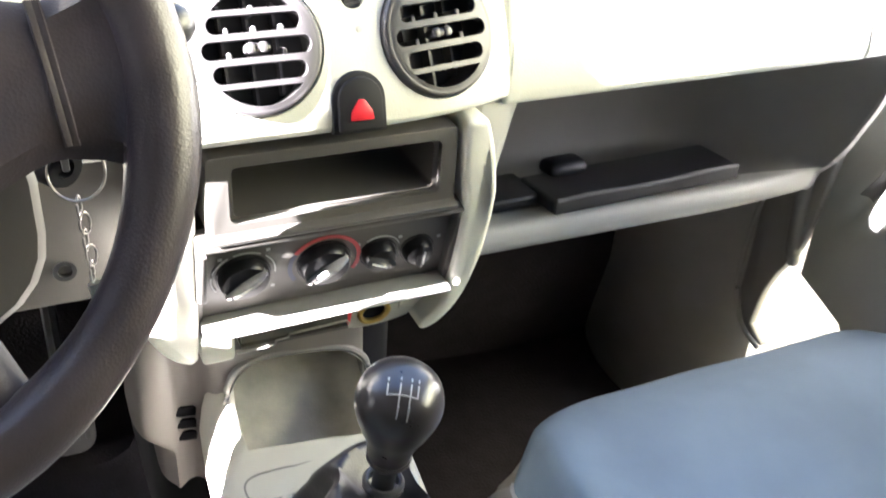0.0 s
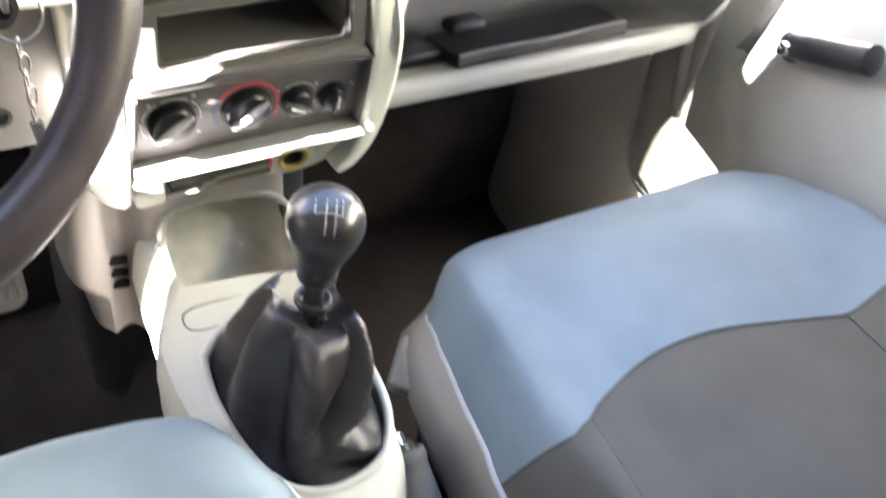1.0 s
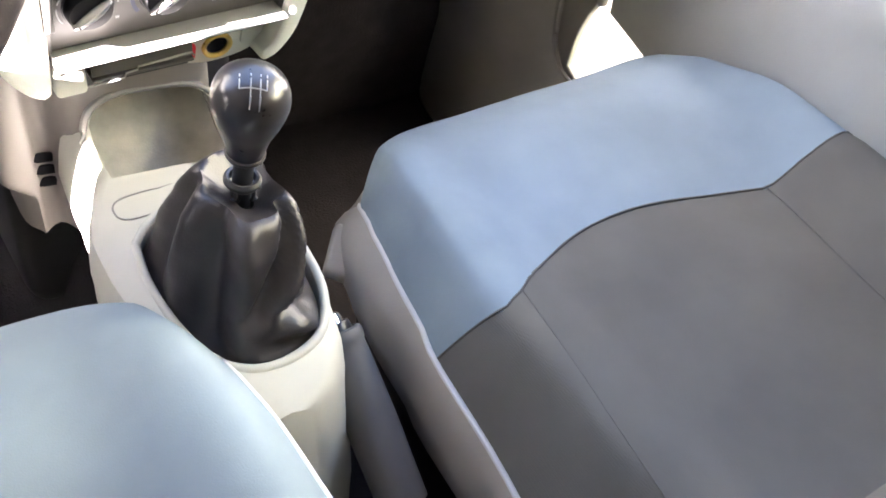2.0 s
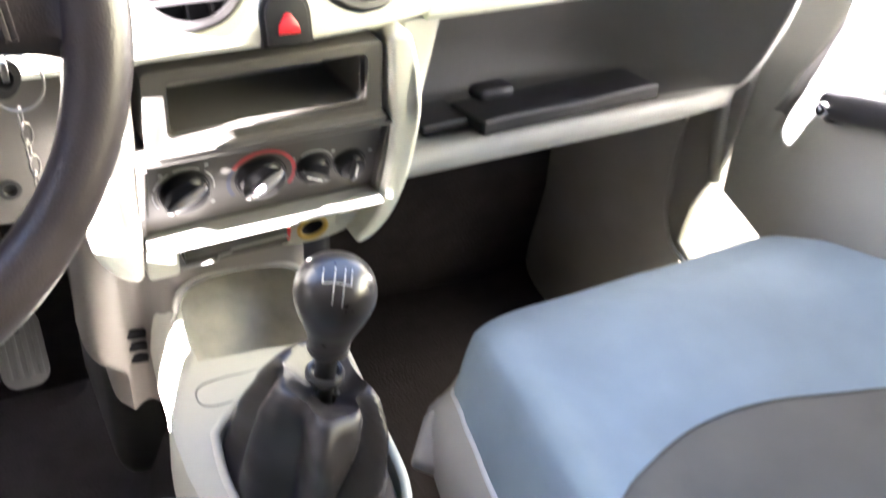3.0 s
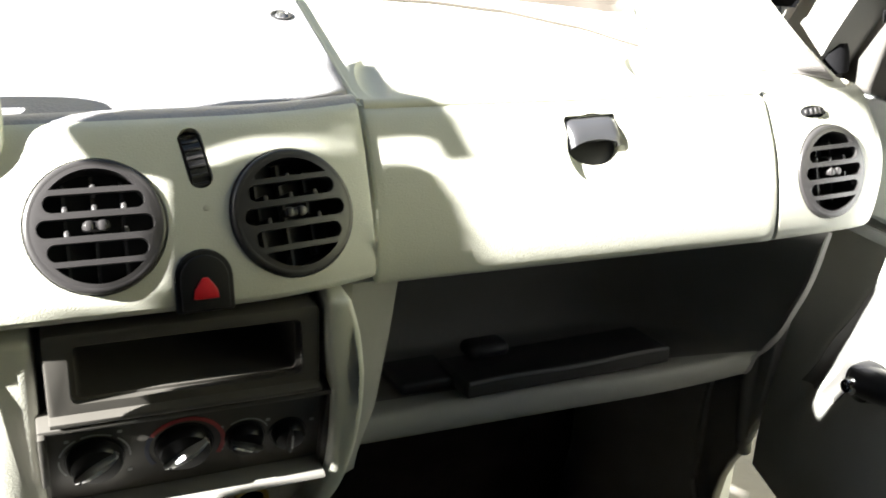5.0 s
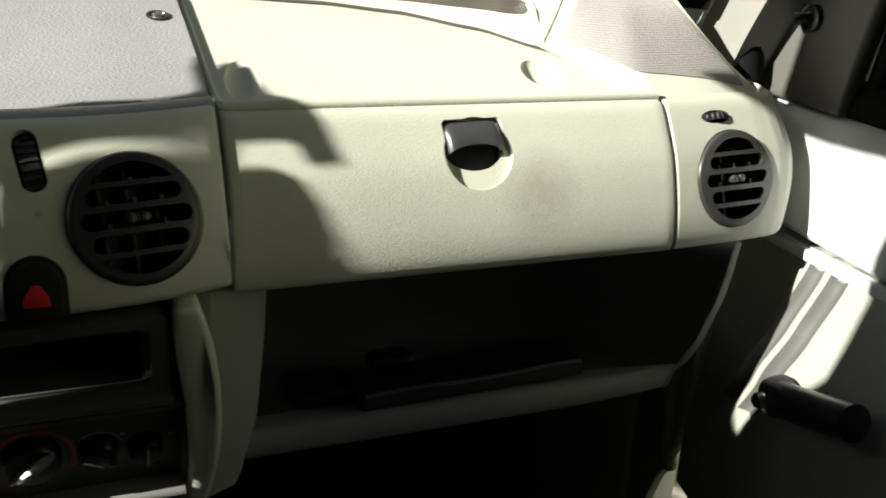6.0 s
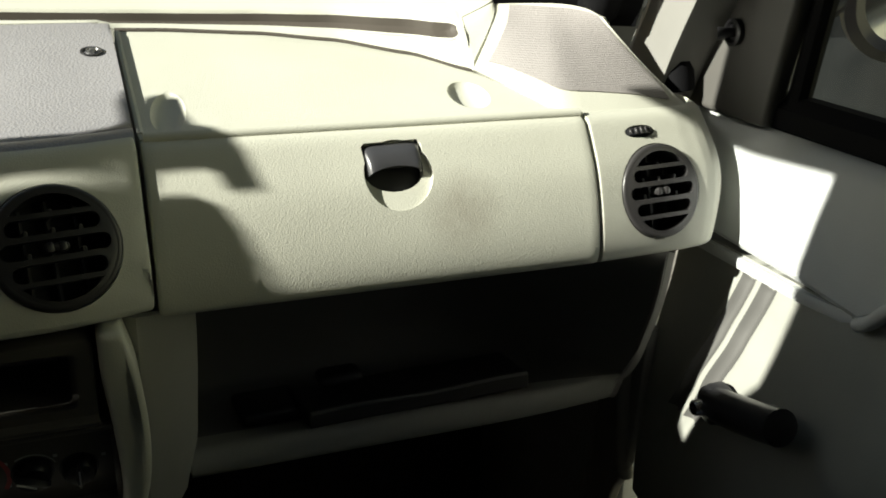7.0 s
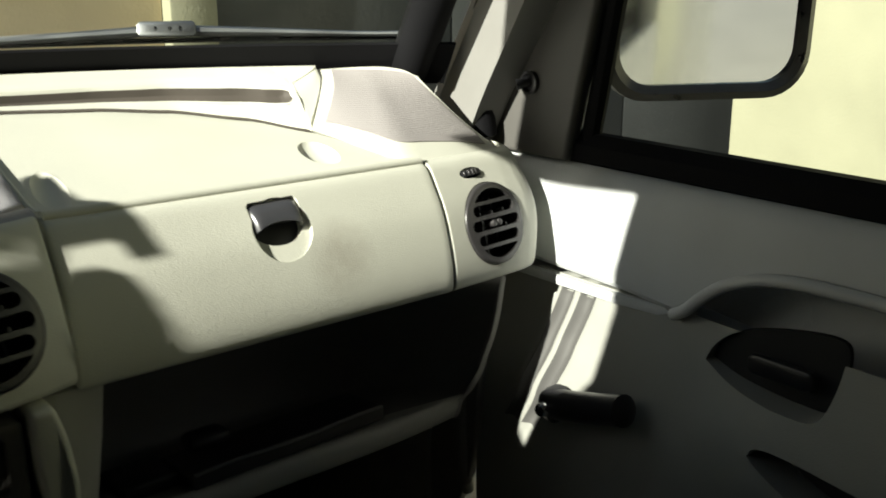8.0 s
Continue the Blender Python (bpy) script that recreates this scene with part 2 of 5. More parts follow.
def smooth_path(points, steps=8):
    """A Catmull-Rom line through points of any size."""
    p = [Vector(q) for q in points]
    p = [2 * p[0] - p[1]] + p + [2 * p[-1] - p[-2]]
    out = []
    for i in range(1, len(p) - 2):
        for s in range(steps):
            t = s / steps
            out.append(0.5 * (2 * p[i] + (p[i + 1] - p[i - 1]) * t + (2 * p[i - 1] - 5 * p[i] + 4 * p[i + 1] - p[i + 2]) * t * t
                              + (3 * p[i] - p[i - 1] - 3 * p[i + 1] + p[i + 2]) * t ** 3))
    return out + [p[-2]]


def rounded(w, h, r, n=5, cx=0.0, cy=0.0):
    """The corners of a rounded rectangle, as 2D points."""
    out = []
    for sx, sy, a0 in ((1, 1, 0), (-1, 1, 90), (-1, -1, 180), (1, -1, 270)):
        for k in range(n + 1):
            a = radians(a0 + 90 * k / n)
            out.append((cx + sx * (w / 2 - r) + r * math.cos(a), cy + sy * (h / 2 - r) + r * math.sin(a)))
    return out


def ellipse(w, h, n=28, cx=0.0, cy=0.0):
    return [(cx + w / 2 * math.cos(2 * math.pi * k / n), cy + h / 2 * math.sin(2 * math.pi * k / n)) for k in range(n)]


def cut(ob, *cutters):
    """Takes solid shapes out of an object's mesh, for good."""
    for bm in cutters:
        bmesh.ops.recalc_face_normals(bm, faces=bm.faces)
        me = bpy.data.meshes.new("cutter")
        bm.to_mesh(me)
        bm.free()
        tool = new("cutter", me)
        mod = ob.modifiers.new("cut", "BOOLEAN")
        mod.object, mod.operation, mod.solver = tool, "DIFFERENCE", "EXACT"
        dg = bpy.context.evaluated_depsgraph_get()
        dg.update()
        done = bpy.data.meshes.new_from_object(ob.evaluated_get(dg))
        ob.modifiers.clear()
        old, name = ob.data, ob.data.name
        ob.data = done
        bpy.data.meshes.remove(old)
        done.name = name
        bpy.data.objects.remove(tool)
        bpy.data.meshes.remove(me)
        done.shade_smooth()
        done.set_sharp_from_angle(angle=radians(38))
    return ob


def lerp(a, b, t):
    return a + (b - a) * t


def curve_at(table, x):
    """A value between the pairs of a short table."""
    for (a, p), (b, q) in zip(table, table[1:]):
        if x <= b:
            t = max(0.0, (x - a) / (b - a))
            return lerp(p, q, t * t * (3 - 2 * t) * 0.4 + t * 0.6)
    return table[-1][1]


# ---- outside ----
ground = part("ground", thick(loft([[(-60, -60, 0), (60, -60, 0)], [(-60, 60, 0), (60, 60, 0)]]), 0.1), CONCRETE)
tagged(ground, "pale worn concrete yard under the car", "ground", kind="structure")
wall_east = part("wall_east", box((3.2, -9, 0), (3.4, 2.1, 3.2), 0.01), STUCCO)
tagged(wall_east, "sunlit yellowish rendered yard wall", "wall", kind="structure")
wall_north = part("wall_north", box((-6, 3.2, 0), (1.42, 3.45, 3.4), 0.01), STUCCO_TAN)
tagged(wall_north, "tan rendered wall in front of the car", "wall", kind="structure")
pilaster = part("wall_pilaster", box((1.42, 3.14, 0), (1.60, 3.45, 3.4), 0.01), STUCCO)
tagged(pilaster, "pale rendered pilaster beside a gate", "wall", kind="structure")
gate = thing("garage_gate", (3.4, 3.3, 0), "dark grey sheet metal garage gate", "gate", kind="structure")
for k in range(3):
    part("gate_panel", box((1.605 + 1.165 * k, 3.25, 0.02), (2.763 + 1.165 * k, 3.31, 3.2), 0.008), GATE, gate)
part("gate_rail", box((1.605, 3.21, 1.0), (5.1, 3.25, 1.08), 0.005), GATE, gate)
# wall return borrows the dark gate colour to look shaded
recess = part("wall_recess", box((5.1, 2.1, 0), (5.3, 3.31, 3.2), 0.01), GATE)
tagged(recess, "return of the yard wall, coloured dark for shade", "wall", kind="structure")

# ---- the car's shell ----
HEAD_Y, HEAD_Z = 0.45, 1.79       # the windscreen's upper edge
BASE_Z = 1.325


def base_y(x):
    """The windscreen's lower edge in plan."""
    return 0.975 - 0.60 * x * x


car = thing("car_body", (0, 0, 0.3), "white delivery van body with its windows, standing in a yard", "car", kind="structure")
part("floor_pan", box((-0.78, -1.3, 0.36), (0.78, 1.25, 0.42), 0.01), CARPET, car, "black carpeted floor")
part("firewall", thick(loft([[(x, 1.12 + 0.02 * math.sin(x * 9), 0.40), (x, 1.02, 0.62), (x, 1.0, 1.0), (x, 0.99, 1.30)] for x in np.linspace(-0.76, 0.76, 25)]), 0.02, (0, 1, 0)), CARPET, car, "black carpeted bulkhead")
def roof_z(x, y):
    return HEAD_Z + 0.02 + 0.05 * (1 - (x / 0.72) ** 2) + 0.05 * min(1, max(0, HEAD_Y - y) / 0.6)


part("roof", thick(loft([[(x, y, roof_z(x, y)) for y in np.linspace(0.335, -1.3, 14)] for x in np.linspace(-0.70, 0.66, 17)]), 0.04, (0, 0, 1)), ROOF_CLOTH, car, "pale cloth roof lining")
# unseen header added to hold back sun, cut short at the left
part("unseen_roof_header", thick(loft([[(x, y, roof_z(x, y)) for y in np.linspace(0.530, 0.337, 6)] for x in np.linspace(-0.50, 0.66, 15)]), 0.038, (0, 0, 1)), ROOF_CLOTH, car)
part("rear_bulkhead", box((-0.76, -1.34, 0.36), (0.76, -1.3, 1.85), 0.01), ROOF_CLOTH, car)
part("bonnet", thick(loft([[(x, y, 1.22 - 0.25 * (y - 1.0) ** 1.6 - 0.06 * x * x) for y in np.linspace(1.12, 2.0, 12)] for x in np.linspace(-0.7, 0.7, 13)]), 0.02), PAINT, car, "white painted bonnet")
part("scuttle", thick(loft([[(x, base_y(x) + 0.005, BASE_Z - 0.03), (x, base_y(x) + 0.10, 1.27), (x, base_y(x) + 0.25, 1.235)] for x in np.linspace(-0.60, 0.60, 21)]), 0.012), BLACK_MATT, car, "black plastic scuttle panel")


def screen_row(x, a=0.0, b=1.0, n=9, push=0.0):
    """Points up the windscreen at x, from share a to b of its height."""
    k = x / 0.62
    row = []
    for i in range(n):
        s = lerp(a, b, i / (n - 1))
        row.append((x * lerp(1.0, 0.93, s), lerp(base_y(x), HEAD_Y + 0.03 - 0.05 * k * k, s) + push + 0.03 * s * (1 - s), lerp(BASE_Z + 0.005, HEAD_Z, s)))
    return row


screen = part("windscreen", loft([screen_row(x) for x in np.linspace(-0.64, 0.64, 25)]), CLEAR, car, "clear windscreen glass")
screen.visible_shadow = False
part("screen_seal", thick(loft([screen_row(x, -0.07, 0.030, 4, -0.004) for x in np.linspace(-0.64, 0.64, 25)]), 0.004, (0, 1, 0)), RUBBER, car, "black band along the foot of the windscreen")
for side in (-1, 1):
    seal = tube([lerp(Vector(screen_row(side * 0.612)[0]), Vector(screen_row(side * 0.612)[-1]), s) + Vector((0, 0.01, 0)) for s in np.linspace(-0.03, 1, 9)], 0.024, 10)
    if side > 0:
        part("pillar_seal", seal, RUBBER, car)
    pillar = [(-0.022, -0.05), (0.03, -0.05), (0.03, 0.05), (-0.01, 0.055), (-0.028, 0.02)]
    line = smooth_path([(side * 0.675, 0.86, 1.05), (side * 0.668, 0.775, 1.24), (side * 0.662, 0.700, 1.36), (side * 0.650, 0.590, 1.52), (side * 0.635, 0.510, 1.67), (side * 0.615, 0.455, 1.80)], 4)
    rows = [[p + Vector((side * px + side * 0.022, py * lerp(0.95, 0.85, i / 20), 0)) for px, py in pillar] for i, p in enumerate(line)]
    if side > 0:
        part("windscreen_pillar", loft(rows, ring=True, caps=True), PILLAR, car, "pale grey plastic windscreen pillar")
    part("roof_rail", tube([(side * 0.60, 0.25, 1.83), (side * 0.65, 0.0, 1.80), (side * 0.65, -1.3, 1.80)], 0.05, 10), ROOF_CLOTH, car)
    # walls beside the seats are unseen; their front edges are stepped to shape sunlight
    front = [(-0.22, 1.82), (-0.25, 1.5), (-0.26, 1.235), (-0.52, 1.2), (-0.52, 0.36)] if side > 0 else [(0.324, 1.885), (0.352, 1.72), (0.375, 1.688), (0.424, 1.680), (0.431, 1.645), (0.446, 1.605), (0.456, 1.57), (0.456, 1.50), (0.446, 1.44), (0.449, 1.30), (0.454, 1.245), (0.535, 1.245), (0.535, 1.190), (0.486, 1.187), (0.466, 1.156), (0.466, 1.07), (0.545, 1.06), (0.545, 0.36)]
    part("unseen_side_wall", prism([(-1.3, 0.36), (-1.3, 1.82)] + front, "x", side * 0.68, side * (0.74 if side > 0 else 0.70), 0.002), ROOF_CLOTH, car)
    part("sill", box((side * 0.70 - 0.05, -0.55, 0.30), (side * 0.76 + 0.04, 0.8, 0.45), 0.02), PAINT, car)
    part("wing", prism([(0.90, 0.36), (2.0, 0.36), (2.0, 0.9), (1.2, 1.2), (0.90, 1.22)], "x", side * 0.78, side * 0.82, 0.008), PAINT, car)
# unseen plate added as a shadow caster, cut to the shadow's edges
plate = [(0.3872, 1.3), (0.4572, 1.3), (0.4772, 1.311), (0.4762, 1.322), (0.4672, 1.345), (0.4560, 1.378), (0.4770, 1.394), (0.4755, 1.405), (0.4720, 1.432), (0.4655, 1.452), (0.4640, 1.470), (0.4672, 1.483), (0.4725, 1.4985), (0.4828, 1.5228), (0.4905, 1.5375), (0.4962, 1.5500), (0.4955, 1.5600), (0.4940, 1.5710), (0.4950, 1.587), (0.4945, 1.615), (0.4970, 1.622), (0.4942, 1.6317), (0.4865, 1.633), (0.4775, 1.6197), (0.4697, 1.6004), (0.4667, 1.5843), (0.4620, 1.570), (0.3806, 1.56)]
part("shadow_plate", prism(plate, "x", -0.627, -0.617, 0.001), TRIM_GREY, car, "unseen plate added to cast the main shadow on the dashboard")
# pillar out of view, added with edges set to block the sun
part("sun_block_pillar", prism([(0.532, 0.36), (0.532, 1.19), (0.517, 1.215), (0.517, 1.400), (0.517, 1.510), (0.57, 1.51), (0.66, 1.49), (0.86, 1.44), (0.93, 1.20), (0.93, 0.36)], "x", -0.70, -0.64, 0.004), PAINT, car, "unseen white hinge pillar shaped to block the sun")
# added handle, out of view; its outline follows the shadow band on the dash
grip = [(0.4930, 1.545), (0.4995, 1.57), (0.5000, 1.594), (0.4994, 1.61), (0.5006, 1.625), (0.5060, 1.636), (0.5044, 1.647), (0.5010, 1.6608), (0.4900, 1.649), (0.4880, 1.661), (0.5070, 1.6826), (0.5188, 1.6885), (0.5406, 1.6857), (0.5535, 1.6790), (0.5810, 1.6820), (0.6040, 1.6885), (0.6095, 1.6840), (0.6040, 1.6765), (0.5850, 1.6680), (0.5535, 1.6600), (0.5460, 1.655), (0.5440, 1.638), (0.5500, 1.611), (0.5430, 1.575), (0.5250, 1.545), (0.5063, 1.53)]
part("shadow_handle", prism(grip, "x", -0.626, -0.618, 0.001), TRIM_GREY, car, "unseen handle added to cast the shadow band on the dashboard")
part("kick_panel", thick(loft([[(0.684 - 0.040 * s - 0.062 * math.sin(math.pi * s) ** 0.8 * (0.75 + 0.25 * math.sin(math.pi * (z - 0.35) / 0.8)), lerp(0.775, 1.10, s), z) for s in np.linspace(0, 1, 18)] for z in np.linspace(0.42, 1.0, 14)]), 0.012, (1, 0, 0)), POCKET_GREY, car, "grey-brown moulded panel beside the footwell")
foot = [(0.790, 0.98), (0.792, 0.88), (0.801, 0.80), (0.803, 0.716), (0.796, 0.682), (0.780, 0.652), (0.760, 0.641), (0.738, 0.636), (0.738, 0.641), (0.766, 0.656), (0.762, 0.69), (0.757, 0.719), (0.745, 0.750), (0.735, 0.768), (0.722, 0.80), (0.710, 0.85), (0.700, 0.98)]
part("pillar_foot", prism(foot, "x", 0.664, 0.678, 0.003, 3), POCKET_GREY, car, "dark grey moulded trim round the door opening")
lip = [Vector((0.661, y, z)) for y, z in foot[:8]]
part("pillar_foot_lip", tube(smooth_path(lip, 5), 0.0035, 8), PILLAR, car, "paler raised lip")
part("pillar_moulding", tube(smooth_path([(0.670, 0.740, 0.96), (0.667, 0.737, 0.88), (0.667, 0.733, 0.82), (0.670, 0.733, 0.790), (0.675, 0.735, 0.772)], 5), lambda s: 0.0135 - 0.005 * s, 12), PILLAR, car, "grey rounded moulding")
part("rear_side", box((0.745, -2.6, 0.36), (0.80, -0.505, 1.86), 0.02), PAINT, car, "white painted van side")

# ---- dashboard ----
dash = thing("dashboard", (0, 0.75, 0.9), "cream grained plastic dashboard with round vents and open shelf", "dashboard")
PROFILE = [(0.612, 1.245), (0.600, 1.2405), (0.588, 1.224), (0.574, 1.200), (0.564, 1.172), (0.558, 1.146), (0.557, 1.126), (0.562, 1.118), (0.580, 1.114), (0.640, 1.112)]


def profile_at(z):
    return curve_at(sorted((q, p) for p, q in PROFILE[:7]), z)


def face_panel(x0, x1, nx, bend, soft_edge=0.003):
    """A length of the dashboard's curved face, closed at the back; bend moves a point of the profile at x."""
    line = [tuple(p) for p in smooth_path(PROFILE, 4)]
    backs = [(0.640, 1.235)]
    rows = []
    for x in np.linspace(x0, x1, nx):
        rows.append([bend(x, y, z) for y, z in line + backs])
    bm = loft(rows, ring=True, caps=True)
    bmesh.ops.recalc_face_normals(bm, faces=bm.faces)
    edges = [e for e in bm.edges if len(e.link_faces) == 2 and any(len(f.verts) > 6 for f in e.link_faces)]
    bmesh.ops.bevel(bm, geom=edges, offset=soft_edge, segments=3, affect="EDGES", profile=0.5)
    return bm


def setback(x):
    """How far the dashboard's face falls back towards the passenger's side."""
    if x < 0.1445:
        return 0.022 * (max(0.0, x - 0.03) / 0.1135) ** 2
    return 0.024 + 0.036 * (x - 0.15)


def bend_centre(x, y, z):
    low = 0.010 * min(1, max(0, (1.20 - z) / 0.06))
    return (x, y - low + setback(x) + 0.45 * max(0, -x - 0.115) ** 2, z + (0.010 if z < 1.13 else 0.004))


def bend_side(x, y, z):
    return (x, y + setback(x), z - 0.018 * (x - 0.15) - 0.002)


def bend_end(x, y, z):
    roll = curve_at([(0.58, 0.0), (0.63, 0.0003), (0.648, 0.0015), (0.658, 0.0035), (0.666, 0.0075), (0.672, 0.0145), (0.676, 0.027), (0.678, 0.045), (0.679, 0.060)], x)
    bulge = 0.013 * max(0.0, (x - 0.575) / 0.104) * math.exp(-((z - 1.185) / 0.045) ** 2)
    return (x + bulge, y + 0.100 * (x - 0.15) + roll, z - 0.018 * (x - 0.15) - 0.002)


centre = part("centre_panel", face_panel(-0.60, 0.1435, 61, bend_centre), CREAM, dash, "cream grained centre panel")
side_panel = part("passenger_panel", face_panel(0.1475, 0.5335, 37, bend_side), CREAM_STAINED, dash, "cream grained panel with a faint stain")
end_panel = part("end_panel", face_panel(0.5365, 0.679, 60, bend_end, 0.0012), CREAM, dash)


def vent_pose(x, bend, z=1.190, scale=1.0):
    a, b = Vector(bend(x, profile_at(z - 0.03), z - 0.03)), Vector(bend(x, profile_at(z + 0.03), z + 0.03))
    up = (b - a).normalized()
    side = Vector((1, (bend(x + 0.02, 0.56, z)[1] - bend(x - 0.02, 0.56, z)[1]) / 0.04, 0)).normalized()
    out = side.cross(up).normalized()
    up = out.cross(side)
    at = (a + b) / 2 + out * 0.001
    m = Matrix((side, up, out)).transposed().to_4x4()
    m.translation = at
    return m @ Matrix.Scale(scale, 4)


RV = 0.0435


def air_vent(m, panel, label):
    """A round vent sunk into a panel: rim, barred face, upright vanes, a thumb tab."""
    cut(panel, moved(lathe([(0, -0.035), (RV + 0.001, -0.035), (RV + 0.001, 0.03), (0, 0.03)], Matrix.Identity(4), 40), m))
    rim = part("air_vent", lathe([(RV, -0.03), (RV, 0.0008), (RV - 0.0006, 0.0020), (RV - 0.0016, 0.0027), (RV - 0.0036, 0.0030), (RV - 0.006, 0.0024), (RV - 0.006, -0.03)], m, 48), VENT_GREY, dash, label)
    face = part("vent_face", moved(lathe([(0, -0.004), (RV - 0.0045, -0.004), (RV - 0.0037, 0.0029), (RV - 0.007, 0.0036), (0, 0.0050)], Matrix.Identity(4), 48), m), VENT_GREY, rim)
    slots = []
    ri = RV - 0.0065
    for zc, h, w in ((0.0285, 0.0052, 0), (0.0155, 0.0056, 0.0308), (0.0, 0.0057, 0.0358), (-0.0155, 0.0056, 0.0308), (-0.0285, 0.0052, 0)):
        if w:
            pts = rounded(2 * w, 2 * h, h * 0.96, 6, 0, zc)
        else:
            s = 1 if zc > 0 else -1
            edge = abs(zc) - h
            half = math.sqrt(ri * ri - edge * edge)
            a0 = math.asin(edge / ri)
            pts = [(ri * math.cos(a) * 0.97, s * ri * math.sin(a)) for a in np.linspace(a0 + 0.05, math.pi - a0 - 0.05, 14)]
        slots.append(moved(prism(pts, "z", -0.02, 0.02), m))
    cut(face, *slots)
    part("vent_back", lathe([(0, -0.030), (RV - 0.006, -0.030), (RV - 0.006, -0.027), (0, -0.027)], m, 32), BLACK_MATT, rim)
    for vx in (-0.018, 0.0, 0.018):
        half = math.sqrt(ri * ri - vx * vx) - 0.002
        vane = box((vx - 0.0010, -half, -0.026), (vx + 0.0010, half, -0.0165), 0)
        for row in (0.0285, 0.0155, 0.0, -0.0155):
            if (row == 0.0285 and vx) or (row == 0.0 and not vx) or row < 0:
                continue
            box((vx - 0.0016, row - 0.0078, -0.022), (vx + 0.0017, row - 0.0014, 0.0002), 0.0008, 1, vane)
        part("vane", moved(vane, m), VANE_GREY, rim)
    tab = box((-0.0085, -0.0030, -0.006), (0.0085, 0.0030, 0.0048), 0.0022)
    for k in (-0.0045, 0.0038):
        box((k - 0.0026, -0.0035, 0.0), (k + 0.0026, 0.0036, 0.0060), 0.0016, 2, tab)
    part("thumb_tab", moved(tab, m), VENT_GREY, rim, "grey ribbed thumb tab")
    return rim


air_vent(vent_pose(-0.0505, bend_centre, 1.1835, 1.02), centre, "round dark plastic air vent with four bars")
air_vent(vent_pose(0.0808, bend_centre, 1.1812, 1.035), centre, "round dark plastic air vent with four bars")
air_vent(vent_pose(0.6005, bend_end, 1.177), end_panel, "round dark plastic air vent at the end of the dashboard")


def thumb_wheel(m, r, length, panel, oval=False):
    """A ribbed thumb wheel in a long or oval slot; m has y along the slot."""
    slot = ellipse(0.0125, length, 24) if oval else rounded(0.0165, length, 0.0080, 6)
    cut(panel, moved(prism(slot, "z", -0.012, 0.012), m))
    body = part("thumb_wheel", moved(prism([(p * 0.99, q * 0.99) for p, q in slot], "z", -0.009, -0.007), m), BLACK_MATT, dash, "ribbed black thumb wheel")
    wide = 0.0032 if oval else 0.0058
    wheel = moved(lathe([(0, -wide), (r, -wide), (r, wide), (0, wide)], pose(0, 0, 0, 0, 90, 0), 40), Matrix.Translation((0, 0, 0.004 - r)))
    part("wheel_disc", moved(wheel, m), BLACK, body)
    for k in range(-2, 3) if oval else range(-4, 5):
        a = k * (0.0054 if oval else 0.0062) / r
        half = (wide + 0.0002) * (1 - 0.09 * k * k if oval else 1)
        rib = box((-half, -0.0013, r - 0.001), (half, 0.0013, r + 0.0012), 0.0006, 1)
        part("rib", moved(rib, m @ Matrix.Translation((0, 0, 0.004 - r)) @ pose(0, 0, 0, math.degrees(-a), 0, 0)), VENT_GREY, body)
    return body


thumb_wheel(vent_pose(0.0170, bend_centre, 1.2175) @ pose(0, 0, 0, 0, 0, 9), 0.032, 0.043, centre)
wm = vent_pose(0.588, bend_end, 1.228)
thumb_wheel(wm @ pose(0, 0, 0, 0, 0, 90), 0.032, 0.033, end_panel, True)
# hazard switch
hm = vent_pose(0.0143, bend_centre, 1.1462)
switch_outline = [(-0.0195, -0.026), (0.0195, -0.026)] + [(0.0195 * math.cos(a), -0.003 + 0.0195 * math.sin(a)) for a in np.linspace(0, math.pi, 13)]
hazard = part("hazard_switch", moved(prism(switch_outline, "z", -0.01, 0.005, 0.0018), hm), BLACK_SOFT, dash, "black hazard switch with a red triangle")
key = [(-0.016, -0.024), (0.016, -0.024)] + [(0.016 * math.cos(a), -0.003 + 0.016 * math.sin(a)) for a in np.linspace(0, math.pi, 11)]
part("switch_key", moved(prism(key, "z", 0.004, 0.0085, 0.0015), hm), BLACK_SOFT, hazard)
tri = [(-0.0085, -0.0165), (0.0085, -0.0165), (0.0075, -0.010), (0.002, -0.002), (-0.002, -0.002), (-0.0075, -0.010)]
part("hazard_triangle", moved(prism(tri, "z", 0.008, 0.0105, 0.001), hm), RED, hazard, "red hazard triangle")
pip = vent_pose(0.0205, bend_centre, 1.1890)
part("lamp_pip", lathe([(0, 0.001), (0.0022, 0.001), (0.0022, 0.0018), (0, 0.0026)], pip, 12), CREAM_SMOOTH, dash)
# latch of the passenger tray lid in its recess
lm = vent_pose(0.3445, bend_side, 1.2130)
cut(side_panel, moved(prism(ellipse(0.060, 0.060, 48, 0.003, -0.006), "z", -0.0013, 0.03), lm))
cut(side_panel, moved(prism([(-0.0225, 0.0225), (-0.0255, 0.0195), (-0.024, 0.0)] + [(0.001 + 0.026 * math.cos(a), -0.002 + 0.0175 * math.sin(a)) for a in np.linspace(math.pi, 2 * math.pi, 12)] + [(0.0275, 0.0185), (0.0245, 0.0228)], "z", -0.010, 0.02), lm))
latch = part("lid_latch", moved(prism([(-0.0255, 0.0215), (-0.0235, 0.0)] + [(0.001 + 0.0255 * math.cos(a), -0.002 + 0.017 * math.sin(a)) for a in np.linspace(math.pi, 2 * math.pi, 12)] + [(0.027, 0.016), (0.0235, 0.0225)], "z", -0.0105, -0.0085), lm), BLACK_MATT, dash, "glossy black latch in a rounded recess")
